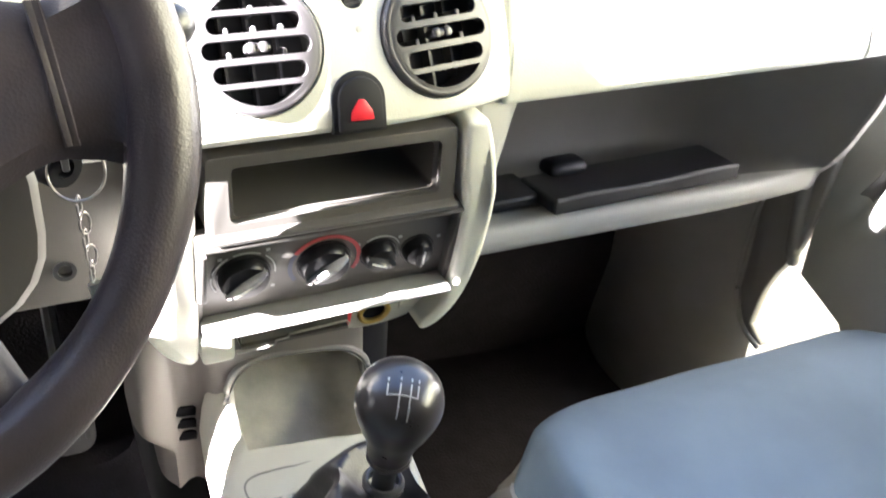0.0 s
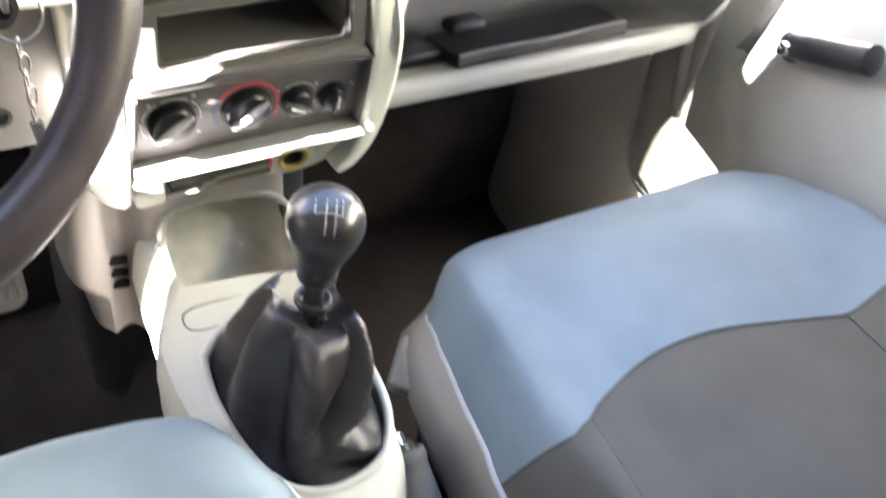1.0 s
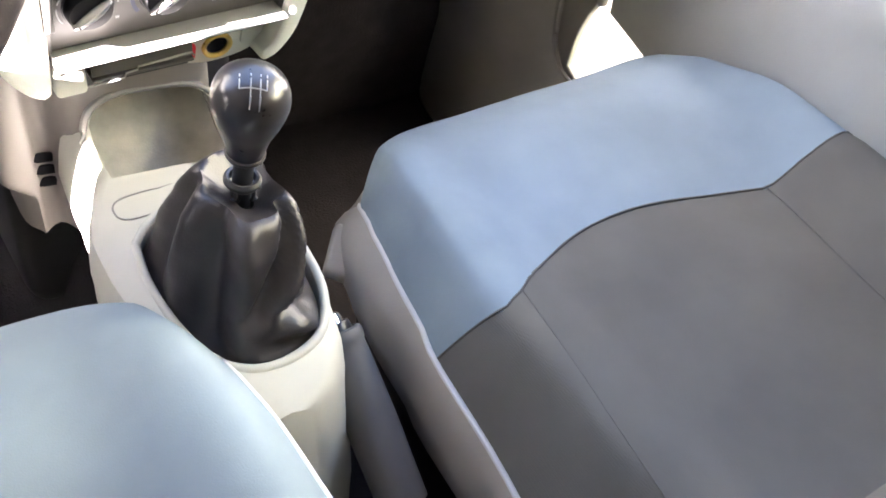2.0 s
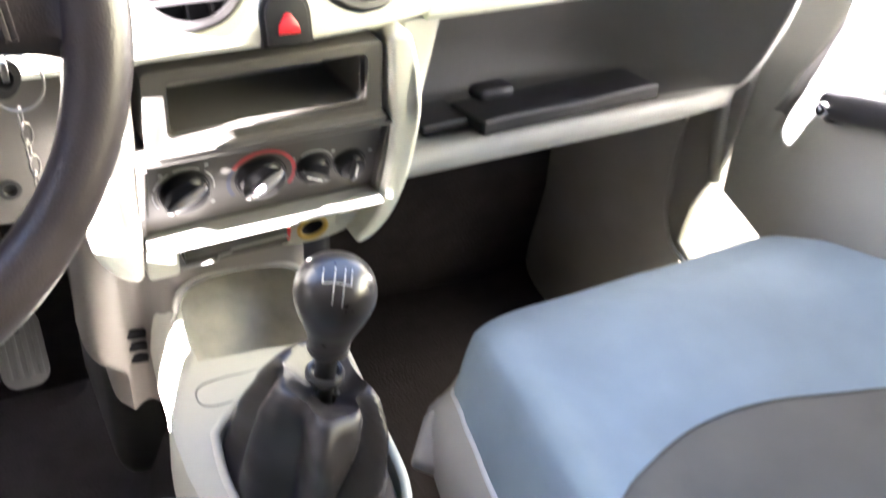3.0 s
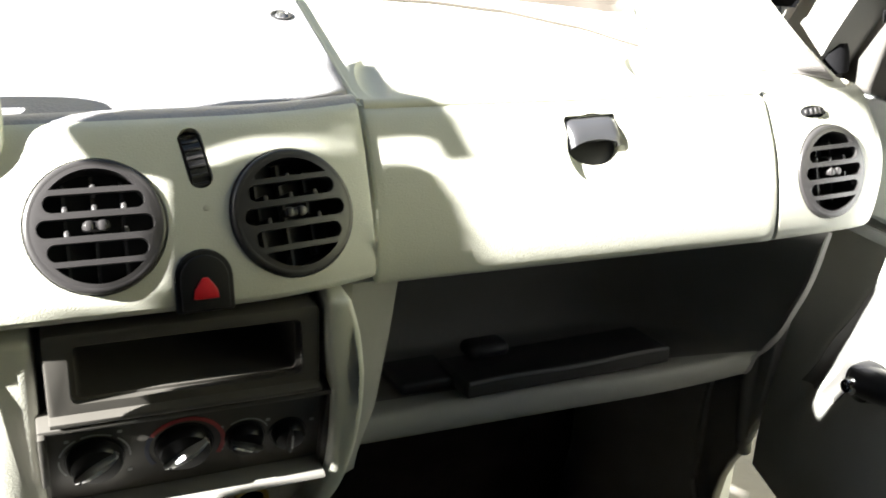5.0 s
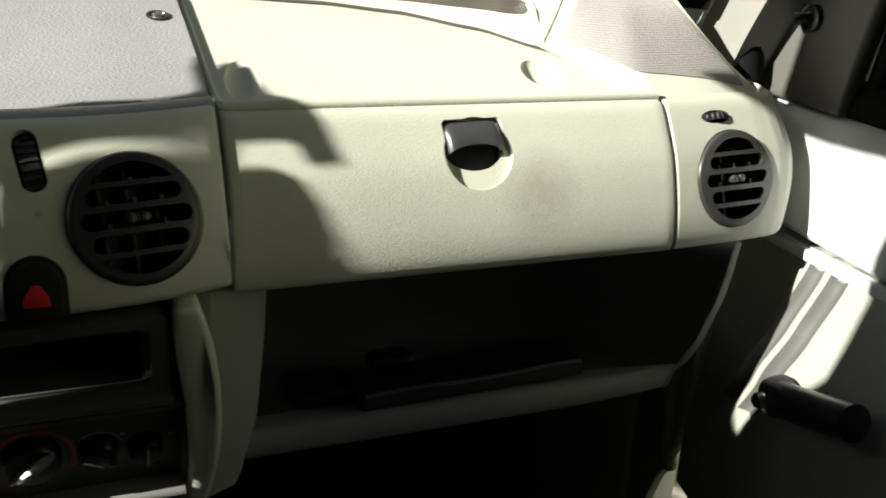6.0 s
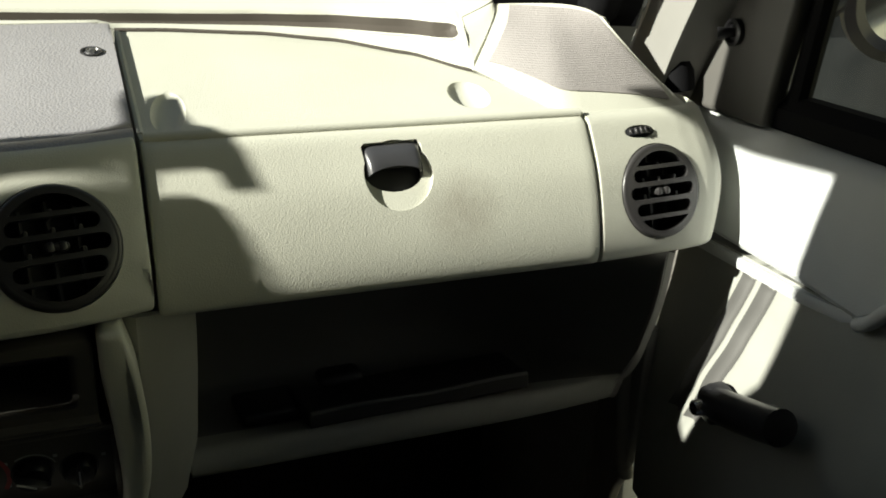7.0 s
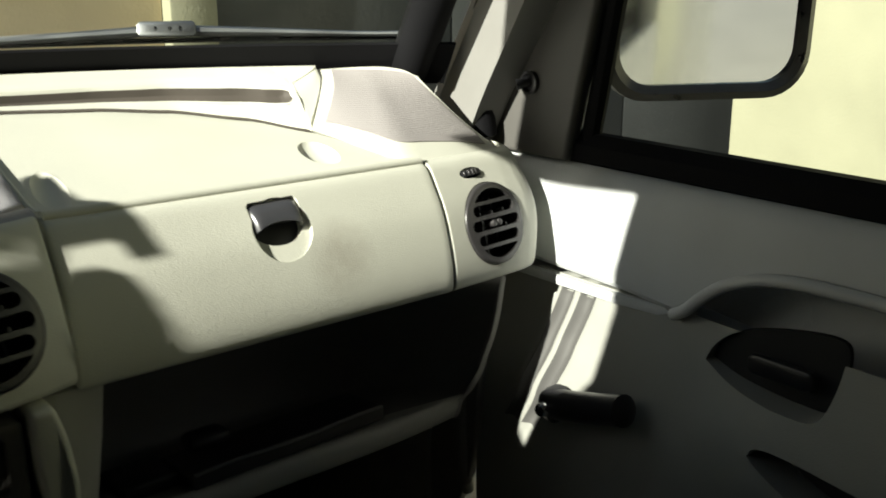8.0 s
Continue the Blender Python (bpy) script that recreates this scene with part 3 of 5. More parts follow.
part("latch_plate", moved(prism([(-0.0250, 0.0200), (-0.0232, 0.0015), (0.0262, 0.0015), (0.0262, 0.0155), (0.0232, 0.0208), (-0.0235, 0.0210)], "z", -0.0035, -0.0012, 0.0006), lm), VENT_GREY, latch, "dark smooth latch plate")
rows = []
for s in np.linspace(-1, 1, 25):
    k = math.sqrt(max(0.0, 1 - s ** 12))
    rows.append([lm @ Vector((0.001 + 0.0260 * s * (0.985 - 0.06 * t), lerp(0.0218 - 0.0030 * s ** 8, -0.0030 - 0.0055 * s * s + 0.003, t), 0.0006 + 0.0078 * k * math.sin(t * math.pi * 0.62) ** 0.7)) for t in np.linspace(0, 1, 13)])
part("latch_flap", thick(loft(rows), 0.002, (0, 1, 0)), LATCH, latch, "domed glossy flap", sharp=70)

# top: grey lid, cream tray, deck to the windscreen


def lip_y(x):
    return 0.612 + setback(x)


def fold_y(x):
    """Where the tray ends and the deck begins."""
    return curve_at([(-0.6, 0.862), (0.0, 0.862), (0.19, 0.857), (0.28, 0.848), (0.35, 0.831), (0.42, 0.797), (0.469, 0.756), (0.50, 0.710), (0.523, 0.662), (0.70, 0.655)], x)


def top_z(x, y):
    start = lip_y(x) if x > 0.1445 else 0.612
    return 1.2425 - 0.018 * max(0, x - 0.15) + 0.262 * max(0.0, y - start - 0.02)


rows = []
for x in np.linspace(0.1475, 0.535, 49):
    a, b = lip_y(x) - 0.002, max(fold_y(x) - 0.003, lip_y(x) + 0.012)
    rows.append([(x, lerp(a, b, s), top_z(x, lerp(a, b, s)) + (0.0006 if s == 0 else 0.002 if s < 0.99 else 0)) for s in [0, 0.03, 0.07] + list(np.linspace(0.14, 1, 16))])
tray = part("top_tray", thick(loft(rows), 0.02), CREAM, dash, "cream shallow tray on the dashboard top")
for nx, ny, wx, wy in ((0.175, 0.684, 0.0150, 0.040), (0.446, 0.700, 0.021, 0.030)):
    dish = bmesh.new()
    bmesh.ops.create_uvsphere(dish, u_segments=24, v_segments=14, radius=1)
    cut(tray, moved(dish, Matrix.Translation((nx, ny, top_z(nx, ny) + 0.0055)) @ pose(0, 0, 0, 14, 0, -8) @ Matrix.Diagonal((wx, wy, 0.0105, 1))))
part("tray_bead", tube([(x, lip_y(x) - 0.0005, 1.2425 - 0.018 * max(0, x - 0.15) + 0.0008) for x in np.linspace(0.150, 0.532, 30)], 0.0055, 12, squash=0.9), CREAM, dash, "rounded front edge of the tray")
part("tray_rim", tube([(0.1495, y, top_z(0.1495, y) + 0.001) for y in np.linspace(0.645, 0.850, 12)], 0.0028, 8), CREAM, dash)
rows = []
for x in np.linspace(-0.26, 0.1438, 25):
    rows.append([(x, y, top_z(x, y) + 0.004) for y in np.linspace(0.632 + setback(x), 0.852, 12)])
lid = thick(loft(rows), 0.012)
edges = [e for e in lid.edges if len(e.link_faces) == 2 and e.calc_face_angle(0) > 0.8]
bmesh.ops.bevel(lid, geom=edges, offset=0.0035, segments=3, affect="EDGES", profile=0.5)
lid = part("storage_lid", lid, LID_GREY, dash, "grey grained storage lid with a fixing screw")
sm = Matrix.Translation((0.1235, 0.786, top_z(0.12, 0.786) + 0.0045)) @ pose(0, 0, 0, 14.7, 0, 0)
part("screw_cup", lathe([(0.0095, 0.0), (0.0095, 0.0012), (0.0075, 0.0012), (0.006, -0.001), (0, -0.001)], sm, 24), BLACK, lid)
part("screw", lathe([(0, 0.003), (0.002, 0.003), (0.002, -0.001), (0.0032, -0.001), (0.0032, 0.0025), (0.0042, 0.0025), (0.0042, -0.002)], sm, 16), STEEL, lid)
# strip between lid and face
part("lip_strip", thick(loft([[(x, y + setback(x), z) for y, z in ((0.602, 1.2440), (0.607, 1.2485), (0.614, 1.2505), (0.624, 1.2500), (0.630, 1.2475), (0.632, 1.240))] for x in np.linspace(-0.26, 0.1435, 25)]), 0.004), LID_GREY, dash, "dark grey lip along the storage lid")
# deck with its demister slot
def deck_front(x):
    """The deck's rear edge: along the tray, then along the raised corner."""
    return fold_y(abs(x)) + 0.0035 if x < 0.472 else seam_at(x)[0]


def seam_at(x):
    """The seam with the raised corner at x: its y and z."""
    lo, hi = 0.0, 1.0
    for _ in range(24):
        s = (lo + hi) / 2
        lo, hi = (s, hi) if 0.472 + 0.043 * s + 0.010 * math.sin(math.pi * s) < x else (lo, s)
    return 0.7555 + 0.0565 * lo, 1.2615 + 0.055 * lo + 0.013 * math.sin(math.pi * lo) + 0.002


def slot_y(x):
    """The middle of the demister slot in plan."""
    return curve_at([(-0.6, 0.872), (0.0, 0.895), (0.19, 0.880), (0.33, 0.846), (0.42, 0.812), (0.469, 0.783), (0.52, 0.750)], x)


def deck_profile(x):
    """The deck from its rear edge up to the windscreen, as places in y and z."""
    a, b = deck_front(x), base_y(x) - 0.002
    if x < 0.472:
        c, zc, za = max(a + 0.018, slot_y(x)), 1.297 + 0.028 * (0.469 - max(x, 0.0)), top_z(abs(x), a)
        knots = [(a, za), (lerp(a, c, 0.35), lerp(za, zc, 0.42)), (c - 0.007, zc - 0.0055), (c + 0.002, zc + 0.001), (lerp(c, b, 0.4), lerp(zc, BASE_Z - 0.003, 0.55)), (b, BASE_Z - 0.004)]
    else:
        za = seam_at(x)[1]
        b = max(b, a + 0.004)
        knots = [(a, za), (lerp(a, b, 0.33), lerp(za, BASE_Z - 0.004, 0.58)), (lerp(a, b, 0.66), lerp(za, BASE_Z - 0.004, 0.86)), (b, BASE_Z - 0.004)]
    return [tuple(p) for p in smooth_path(knots, 5)]


def deck_point(x, y, line):
    for (p, q), (u, v) in zip(line, line[1:]):
        if y <= u:
            return Vector((x, y, lerp(q, v, max(0.0, (y - p) / max(1e-6, u - p)))))
    return Vector((x, y, line[-1][1]))


rows, floor_rows = [], []
for x in list(np.linspace(-0.64, 0.43, 84)) + list(np.linspace(0.434, 0.5145, 46)):
    line = deck_profile(x)
    a, b = line[0][0], line[-1][0]
    ease = max(0.0, min(1.0, (0.4675 - x) / 0.010, (x + 0.36) / 0.016))
    depth, half = 0.0095 * math.sqrt(ease), 0.0082 * math.sqrt(ease * (2 - ease)) + 0.0004
    c = max(a + 0.018, slot_y(x)) if x < 0.472 else lerp(a, b, 0.45)
    half = min(half, 0.30 * (b - a))
    near, far = c - half, c + half
    drop = Vector((0, 0, depth))
    at_y = [deck_point(x, lerp(a, near, q), line) for q in (0, 0.06, 0.2, 0.4, 0.6, 0.8, 0.97)]
    at_y[0] -= Vector((0, 0, 0.012))
    rows.append(at_y + [deck_point(x, near, line) - drop * 0.12, deck_point(x, near + 0.0004, line) - drop * 0.8, deck_point(x, lerp(near, far, 0.5), line) - drop, deck_point(x, far - 0.0004, line) - drop, deck_point(x, far, line) - drop * 0.1, deck_point(x, far + 0.0015, line) + Vector((0, 0, 0.0012 * ease))]
                + [deck_point(x, lerp(far + 0.004, b, q), line) for q in np.linspace(0, 1, 9)])
    if ease > 0.05:
        floor_rows.append([deck_point(x, near + 0.0006, line) - drop * 0.75, deck_point(x, c, line) - drop + Vector((0, 0, 0.0006)), deck_point(x, far - 0.0010, line) - drop + Vector((0, 0, 0.0008)), deck_point(x, far - 0.0007, line) - drop * 0.14])
deck = part("windscreen_deck", thick(loft(rows), 0.002), CREAM, dash, "cream deck below the windscreen with a long demister slot")
part("slot_floor", thick(loft(floor_rows), 0.0006), SLOT_BROWN, dash, "dark demister slot")
part("deck_joint", thick(loft([[(x, fold_y(x) + d, top_z(x, fold_y(x)) + 0.0012 + 0.2 * d) for d in (-0.0036, 0.0, 0.0040)] for x in np.linspace(0.148, 0.470, 60)]), 0.001), SLOT_BROWN, dash, "dark joint between the tray and the deck")
# speaker grille and its frame
SPK_FRONT = [(0.472, 0.755, 1.2615), (0.487, 0.722, 1.2535), (0.503, 0.690, 1.245), (0.523, 0.659, 1.2360), (0.560, 0.657, 1.2345), (0.610, 0.659, 1.2325), (0.650, 0.666, 1.2295), (0.672, 0.678, 1.2265)]
SPK_BACK = [(0.515, 0.812, 1.3165), (0.532, 0.801, 1.3175), (0.548, 0.790, 1.3185), (0.560, 0.782, 1.319), (0.572, 0.774, 1.319), (0.583, 0.764, 1.318), (0.594, 0.753, 1.315), (0.604, 0.742, 1.308)]


def corner(u, s):
    """A place on the raised corner: u across from the seam, s from the front edge to the windscreen."""
    f, g = smooth_path(SPK_FRONT, 6), smooth_path(SPK_BACK, 6)
    k = u * (len(f) - 1)
    i = min(int(k), len(f) - 2)
    p = lerp(lerp(f[i], f[i + 1], k - i), lerp(g[i], g[i + 1], k - i), s)
    p.z += 0.013 * math.sin(math.pi * s) * (1 - u) ** 3 - 0.004 * math.sin(math.pi * s) * u
    p.x += 0.010 * math.sin(math.pi * s) * (1 - u) ** 3
    return p


part("speaker_frame", thick(loft([[corner(u, s) for s in np.linspace(0, 1, 16)] for u in np.linspace(0, 1, 30)]), 0.02), CREAM, dash, "cream raised corner round a loudspeaker")
rows = []
for s in np.linspace(0, 1, 24):
    a = curve_at([(0, 0.055), (0.3, 0.075), (0.6, 0.095), (1, 0.115)], s)
    b = curve_at([(0, 0.86), (0.2, 0.90), (0.6, 0.91), (1, 0.90)], s)
    rows.append([corner(lerp(a, b, u), lerp(0.10 + 0.08 * math.sin(math.pi * min(1, u * 1.05)) ** 0.7, 0.95, s)) + Vector((0, 0, 0.0016)) for u in np.linspace(0, 1, 36)])
part("speaker_grille", thick(loft(rows), 0.003), GRILLE, dash, "perforated pinkish grey loudspeaker grille")

# instrument cowl behind the steering wheel
rows = []
for share, deep in ((0.985, 0.016), (1.0, 0.012), (1.0, 0.005), (0.992, 0.0), (0.975, -0.001), (0.95, 0.003), (0.90, 0.010), (0.84, 0.016), (0.81, 0.018)):
    ring = []
    for a in np.linspace(0, 2 * math.pi, 65)[:-1]:
        x = -0.322 + 0.222 * share * math.copysign(abs(math.cos(a)) ** 0.62, math.cos(a))
        z = 1.252 + (0.066 if math.sin(a) > 0 else 0.050) * share * math.copysign(abs(math.sin(a)) ** 0.62, math.sin(a))
        ring.append((x, 0.6010 + 0.52 * (z - 1.262) + deep, z))
    rows.append(ring)
part("instrument_cowl", loft(rows, ring=True), CREAM, dash, "cream grained hood round the instruments")
part("instrument_glass", prism([(-0.315 + 0.170 * math.copysign(abs(math.cos(a)) ** 0.6, math.cos(a)), 1.222 + 0.054 * math.sin(a) ** 0.6) for a in np.linspace(0, math.pi, 17)], "y", 0.640, 0.646), BLACK, dash)
part("left_deck", thick(loft([[(x, 0.61, 1.243), (x, 0.74, 1.27), (x, 0.84, 1.285)] for x in np.linspace(-0.64, -0.262, 12)]), 0.01), CREAM, dash)

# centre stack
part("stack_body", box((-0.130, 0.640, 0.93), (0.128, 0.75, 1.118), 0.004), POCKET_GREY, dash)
tray_m = prism(rounded(0.188, 0.064, 0.004, 3, 0.0025, 1.0855), "y", 0.556, 0.66, 0.0015)
din = part("radio_slot", tray_m, PANEL_GREY, dash, "empty dark grey radio slot")
cut(din, prism(rounded(0.160, 0.044, 0.006, 4, 0.0035, 1.0865), "y", 0.50, 0.562), prism(rounded(0.152, 0.039, 0.004, 4, 0.0035, 1.0860), "y", 0.50, 0.652))
part("slot_lip", prism([(0.548, 1.0555), (0.556, 1.0575), (0.572, 1.058), (0.572, 1.050), (0.550, 1.051)], "x", -0.0915, 0.0965, 0.001), PANEL_GREY, dash, "grey edge under the radio slot")
# heater panel
HP = Matrix.Translation((0.004, 0.5795, 1.0055)) @ pose(0, 0, 0, 90 + 17, 0, 0)
heater = part("heater_panel", moved(prism(rounded(0.204, 0.092, 0.005, 4), "z", -0.012, 0.0, 0.0015), HP), PANEL_GREY, dash, "dark grey heater control panel with four knobs")
part("heater_surround", moved(box((-0.104, 0.043, -0.006), (0.104, 0.048, 0.012), 0.0015), HP), PANEL_GREY, heater)
for sx in (-1, 1):
    high, low = (0.017, 0.004) if sx < 0 else (0.010, 0.010)
    edge = [(-0.046, -0.006), (0.046, -0.006), (0.046, high), (-0.004, high), (-0.018, low), (-0.046, low)]
    part("heater_cheek", moved(prism(edge, "x", sx * 0.1015 - 0.0025, sx * 0.1015 + 0.0025, 0.0012), HP), PANEL_GREY, heater)


def knob(x, z, r, turn, pointer, label):
    m = HP @ Matrix.Translation((x - 0.004, z, 0)) @ pose(0, 0, 0, 0, 0, turn)
    base = part("heater_knob", lathe([(r + 0.002, -0.001), (r + 0.002, 0.0012), (r + 0.0005, 0.0012), (r, 0.007), (r - 0.002, 0.010), (0, 0.0108)], m, 36), KNOB_BLACK, heater, label)
    w = r * 0.23
    grip = []
    for s in np.linspace(-1, 1, 15):
        half = w * (1 - 0.55 * s * s) * (1.0 if s < 0 else 1 - 0.35 * s)
        h = 0.009 + 0.0075 * (1 - 0.55 * abs(s) ** 2.5)
        grip.append([m @ Vector(q) for q in ((-half, s * r * 0.98, 0.008), (-half * 0.95, s * r * 0.98, h * 0.8), (-half * 0.45, s * r * 0.98, h), (half * 0.45, s * r * 0.98, h), (half * 0.95, s * r * 0.98, h * 0.8), (half, s * r * 0.98, 0.008))])
    part("pointer", loft(grip, ring=True, caps=True), pointer, base)
    if pointer is BLACK:
        part("pointer_line", moved(box((-0.0006, -r * 0.2, 0.0162), (0.0006, r * 0.9, 0.0172), 0), m), PIPING, base)
    else:
        part("pointer_dot", moved(box((-0.0010, r * 0.70, 0.0145), (0.0010, r * 0.80, 0.0160), 0.0003, 1), m), BLACK, base)
    return base


def arc_mark(x, z, r, a0, a1, w, mat):
    rows = [[HP @ Vector((x - 0.004 + q * math.cos(radians(a)), z + q * math.sin(radians(a)), 0.0006 + h)) for q, h in ((r, 0), (r, 0.0005), (r + w, 0.0005), (r + w, 0))] for a in np.linspace(a0, a1, 22)]
    part("dial_mark", loft(rows, ring=True, caps=True), mat, heater)


knob(-0.0640, 0.001, 0.0192, 127, SILVER, "black rotary knob with a silver pointer")
knob(-0.001, 0.001, 0.0200, 127, SILVER, "black rotary knob with a silver pointer")
knob(0.0442, -0.0005, 0.0136, 62, BLACK, "small black rotary knob")
knob(0.0775, -0.003, 0.0126, 0, BLACK, "small black rotary knob")
for a0, a1 in ((120, 165), (60, 110), (-5, 48), (175, 215)):
    arc_mark(-0.0640, 0.001, 0.0240, a0, a1, 0.0011, WHITE_MARK)
arc_mark(0.0, 0.0, 0.0262, -30, 150, 0.0034, RED_MARK)
arc_mark(0.0, 0.0, 0.0262, 152, 215, 0.0034, BLUE_MARK)
arc_mark(0.0445, 0.0005, 0.0172, 20, 130, 0.0009, WHITE_MARK)
for x, z in ((-0.082, 0.022), (-0.046, 0.025), (-0.040, -0.018), (0.0265, 0.012), (0.0265, -0.012), (0.0615, 0.013), (0.078, -0.021), (0.096, 0.006), (0.0445, -0.021)):
    part("printed_mark", moved(box((x - 0.004 - 0.0016, z - 0.0016, 0), (x - 0.004 + 0.0016, z + 0.0016, 0.0005), 0.0003, 1), HP), WHITE_MARK, heater)
ledge = [(0.5625, 0.9620), (0.567, 0.9645), (0.604, 0.9660), (0.604, 0.956), (0.572, 0.9570), (0.567, 0.959)]
bm = prism(ledge, "x", -0.097, 0.104, 0.001)
for v in bm.verts:
    v.co.z += 0.020 * (v.co.x + 0.08)
part("heater_ledge", bm, POCKET_GREY, dash, "grey ledge under the heater knobs")
# stack cheeks
cheek_l = [(-0.097, 1.114), (-0.128, 1.112), (-0.136, 1.100), (-0.138, 1.05), (-0.140, 1.00), (-0.139, 0.965), (-0.132, 0.945), (-0.118, 0.928), (-0.102, 0.922), (-0.099, 0.940)]
bm = prism([tuple(p) for p in smooth_path(cheek_l, 3)], "y", 0.560, 0.70, 0.006, 3)
for v in bm.verts:
    v.co.y += 0.22 * max(0, 1.05 - v.co.z) + 0.25 * max(0, -0.115 - v.co.x)
part("stack_cheek", bm, CREAM, dash, "cream grained side of the centre stack")
outer = smooth_path([(0.118, 1.124), (0.1265, 1.09), (0.1310, 1.04), (0.1295, 0.99), (0.120, 0.945), (0.104, 0.920), (0.088, 0.912)], 5)
inner = smooth_path([(0.086, 0.922), (0.098, 0.935), (0.1065, 0.965), (0.1075, 1.00), (0.1045, 1.05), (0.1005, 1.09), (0.1000, 1.124)], 5)
bm = prism([tuple(p) for p in outer + inner], "y", 0.548, 0.60, 0.005, 3)
for v in bm.verts:
    v.co.y += 0.24 * max(0, 1.06 - v.co.z)
part("grab_edge", bm, CREAM, dash, "cream rounded grab edge beside the heater panel")
rows = []
for s in np.linspace(0, 1, 16):
    z = lerp(1.118, 0.905, s)
    xr = curve_at([(0, 0.176), (0.3, 0.178), (0.7, 0.176), (1, 0.165)], s)
    yr = lerp(0.605, 0.675, s ** 0.8)
    rows.append([(0.108, 0.60 + 0.05 * s, z), (0.130, 0.585 + 0.055 * s, z), (0.155, 0.588 + 0.065 * s, z), (xr, yr, z), (xr + 0.006, yr + 0.05, z), (xr + 0.006, 0.86, z)])
part("stack_wall", thick(loft(rows), 0.005, (-1, 0.3, 0)), SHADED_CREAM, dash, "cream wall between the stack and the shelf")
# lower strip: tab, empty ashtray bay, socket
bay = part("ashtray_bay", box((-0.094, 0.606, 0.915), (0.026, 0.68, 0.952), 0.002), BLACK_MATT, dash, "empty dark ashtray bay")
part("bay_rail", box((-0.066, 0.588, 0.9285), (0.024, 0.606, 0.9315), 0.0008), PANEL_GREY, bay)
part("bay_edge", tube([(-0.070, 0.5865, 0.9275), (-0.040, 0.5865, 0.9285), (-0.038, 0.5865, 0.9330), (-0.028, 0.5865, 0.9335), (-0.027, 0.5865, 0.9365), (0.022, 0.5865, 0.9385), (0.0235, 0.5865, 0.9350)], 0.0009, 6), PILLAR, bay, "thin stepped metal edge")
part("bay_front", moved(box((-0.066, -0.001, -0.010), (0.024, 0.002, 0.010), 0.0008), Matrix.Translation((0, 0.591, 0.943))), PANEL_GREY, bay)
tab_l = part("stack_tab", prism(rounded(0.026, 0.030, 0.004, 3, -0.0855, 0.940), "y", 0.583, 0.61, 0.0015), CREAM_SMOOTH, dash, "cream tab with a slot")
cut(tab_l, prism(rounded(0.006, 0.010, 0.002, 3, -0.091, 0.950), "y", 0.57, 0.63))
sock = prism([tuple(p) for p in smooth_path([(0.022, 0.951), (0.022, 0.918), (0.030, 0.911), (0.055, 0.908), (0.085, 0.914), (0.097, 0.930), (0.100, 0.951)], 4)], "y", 0.598, 0.64, 0.003)
for v in sock.verts:
    v.co.y += 0.30 * max(0, 0.95 - v.co.z)
sock = part("socket_panel", sock, CREAM_SMOOTH, dash, "cream socket panel with a brass lighter socket")
km = Matrix.Translation((0.0525, 0.6050, 0.9285)) @ pose(0, 0, 0, 90 + 17, 0, 0)
cut(sock, moved(lathe([(0, -0.03), (0.0125, -0.03), (0.0125, 0.03), (0, 0.03)], Matrix.Identity(4), 28), km))
part("socket_ring", lathe([(0.0125, -0.02), (0.0150, 0.001), (0.0145, 0.003), (0.0125, 0.0035), (0.0105, 0.002), (0.0102, -0.02)], km, 32), GOLD, sock, "worn brass socket ring")
part("socket_well", lathe([(0.0102, 0.0), (0.0100, -0.028), (0, -0.028)], km, 24), BLACK_MATT, sock)
part("socket_lens", moved(prism(rounded(0.007, 0.018, 0.003, 4), "z", -0.002, 0.0025, 0.0008), Matrix.Translation((0.0275, 0.6035, 0.9285)) @ pose(0, 0, 0, 90 + 17, 0, 0)), RED, sock, "red lens")
part("side_button", moved(prism(rounded(0.016, 0.022, 0.006, 4), "z", -0.002, 0.003, 0.001), Matrix.Translation((0.083, 0.604, 0.934)) @ pose(0, 0, 0, 90 + 17, 0, 0)), CREAM_SMOOTH, sock)

# passenger shelf
SHELF = [(0.618, 1.112), (0.68, 1.108), (0.76, 1.085), (0.825, 1.03), (0.848, 0.965), (0.842, 0.926), (0.82, 0.915), (0.76, 0.915), (0.722, 0.921), (0.706, 0.926), (0.697, 0.924), (0.692, 0.914), (0.694, 0.903), (0.704, 0.897), (0.74, 0.896), (0.80, 0.899)]
EDGE = [(0.625, 1.100), (0.628, 1.085), (0.632, 1.06), (0.640, 1.03), (0.652, 1.00), (0.662, 0.975), (0.670, 0.960), (0.680, 0.945), (0.687, 0.936), (0.692, 0.930), (0.694, 0.924), (0.695, 0.916), (0.698, 0.908), (0.704, 0.903), (0.72, 0.903), (0.74, 0.904)]
shelf_line, edge_line = smooth_path(SHELF, 4), smooth_path(EDGE, 4)
rows = []
for x in list(np.linspace(0.172, 0.45, 12)) + list(np.linspace(0.465, 0.628, 24)):
    t = min(1, max(0.0, (x - 0.455) / 0.173))
    s = t ** 2.2
    rows.append([(lerp(x, min(x, 0.600 + 0.035 * (p.y - 0.9) / 0.2 + 0.02), s), lerp(p.x, q.x, s), lerp(p.y, q.y, s)) for p, q in zip(shelf_line, edge_line)])
part("shelf_back", thick(loft([row[:31] for row in rows]), 0.004, (0, 1, 0)), SHELF_SHADE, dash, "back of the open shelf, its shade put into a grey")
part("passenger_shelf", thick(loft([row[30:] for row in rows]), 0.004, (0, 1, 0)), SHADED_CREAM, dash, "open cream storage shelf under the dashboard")
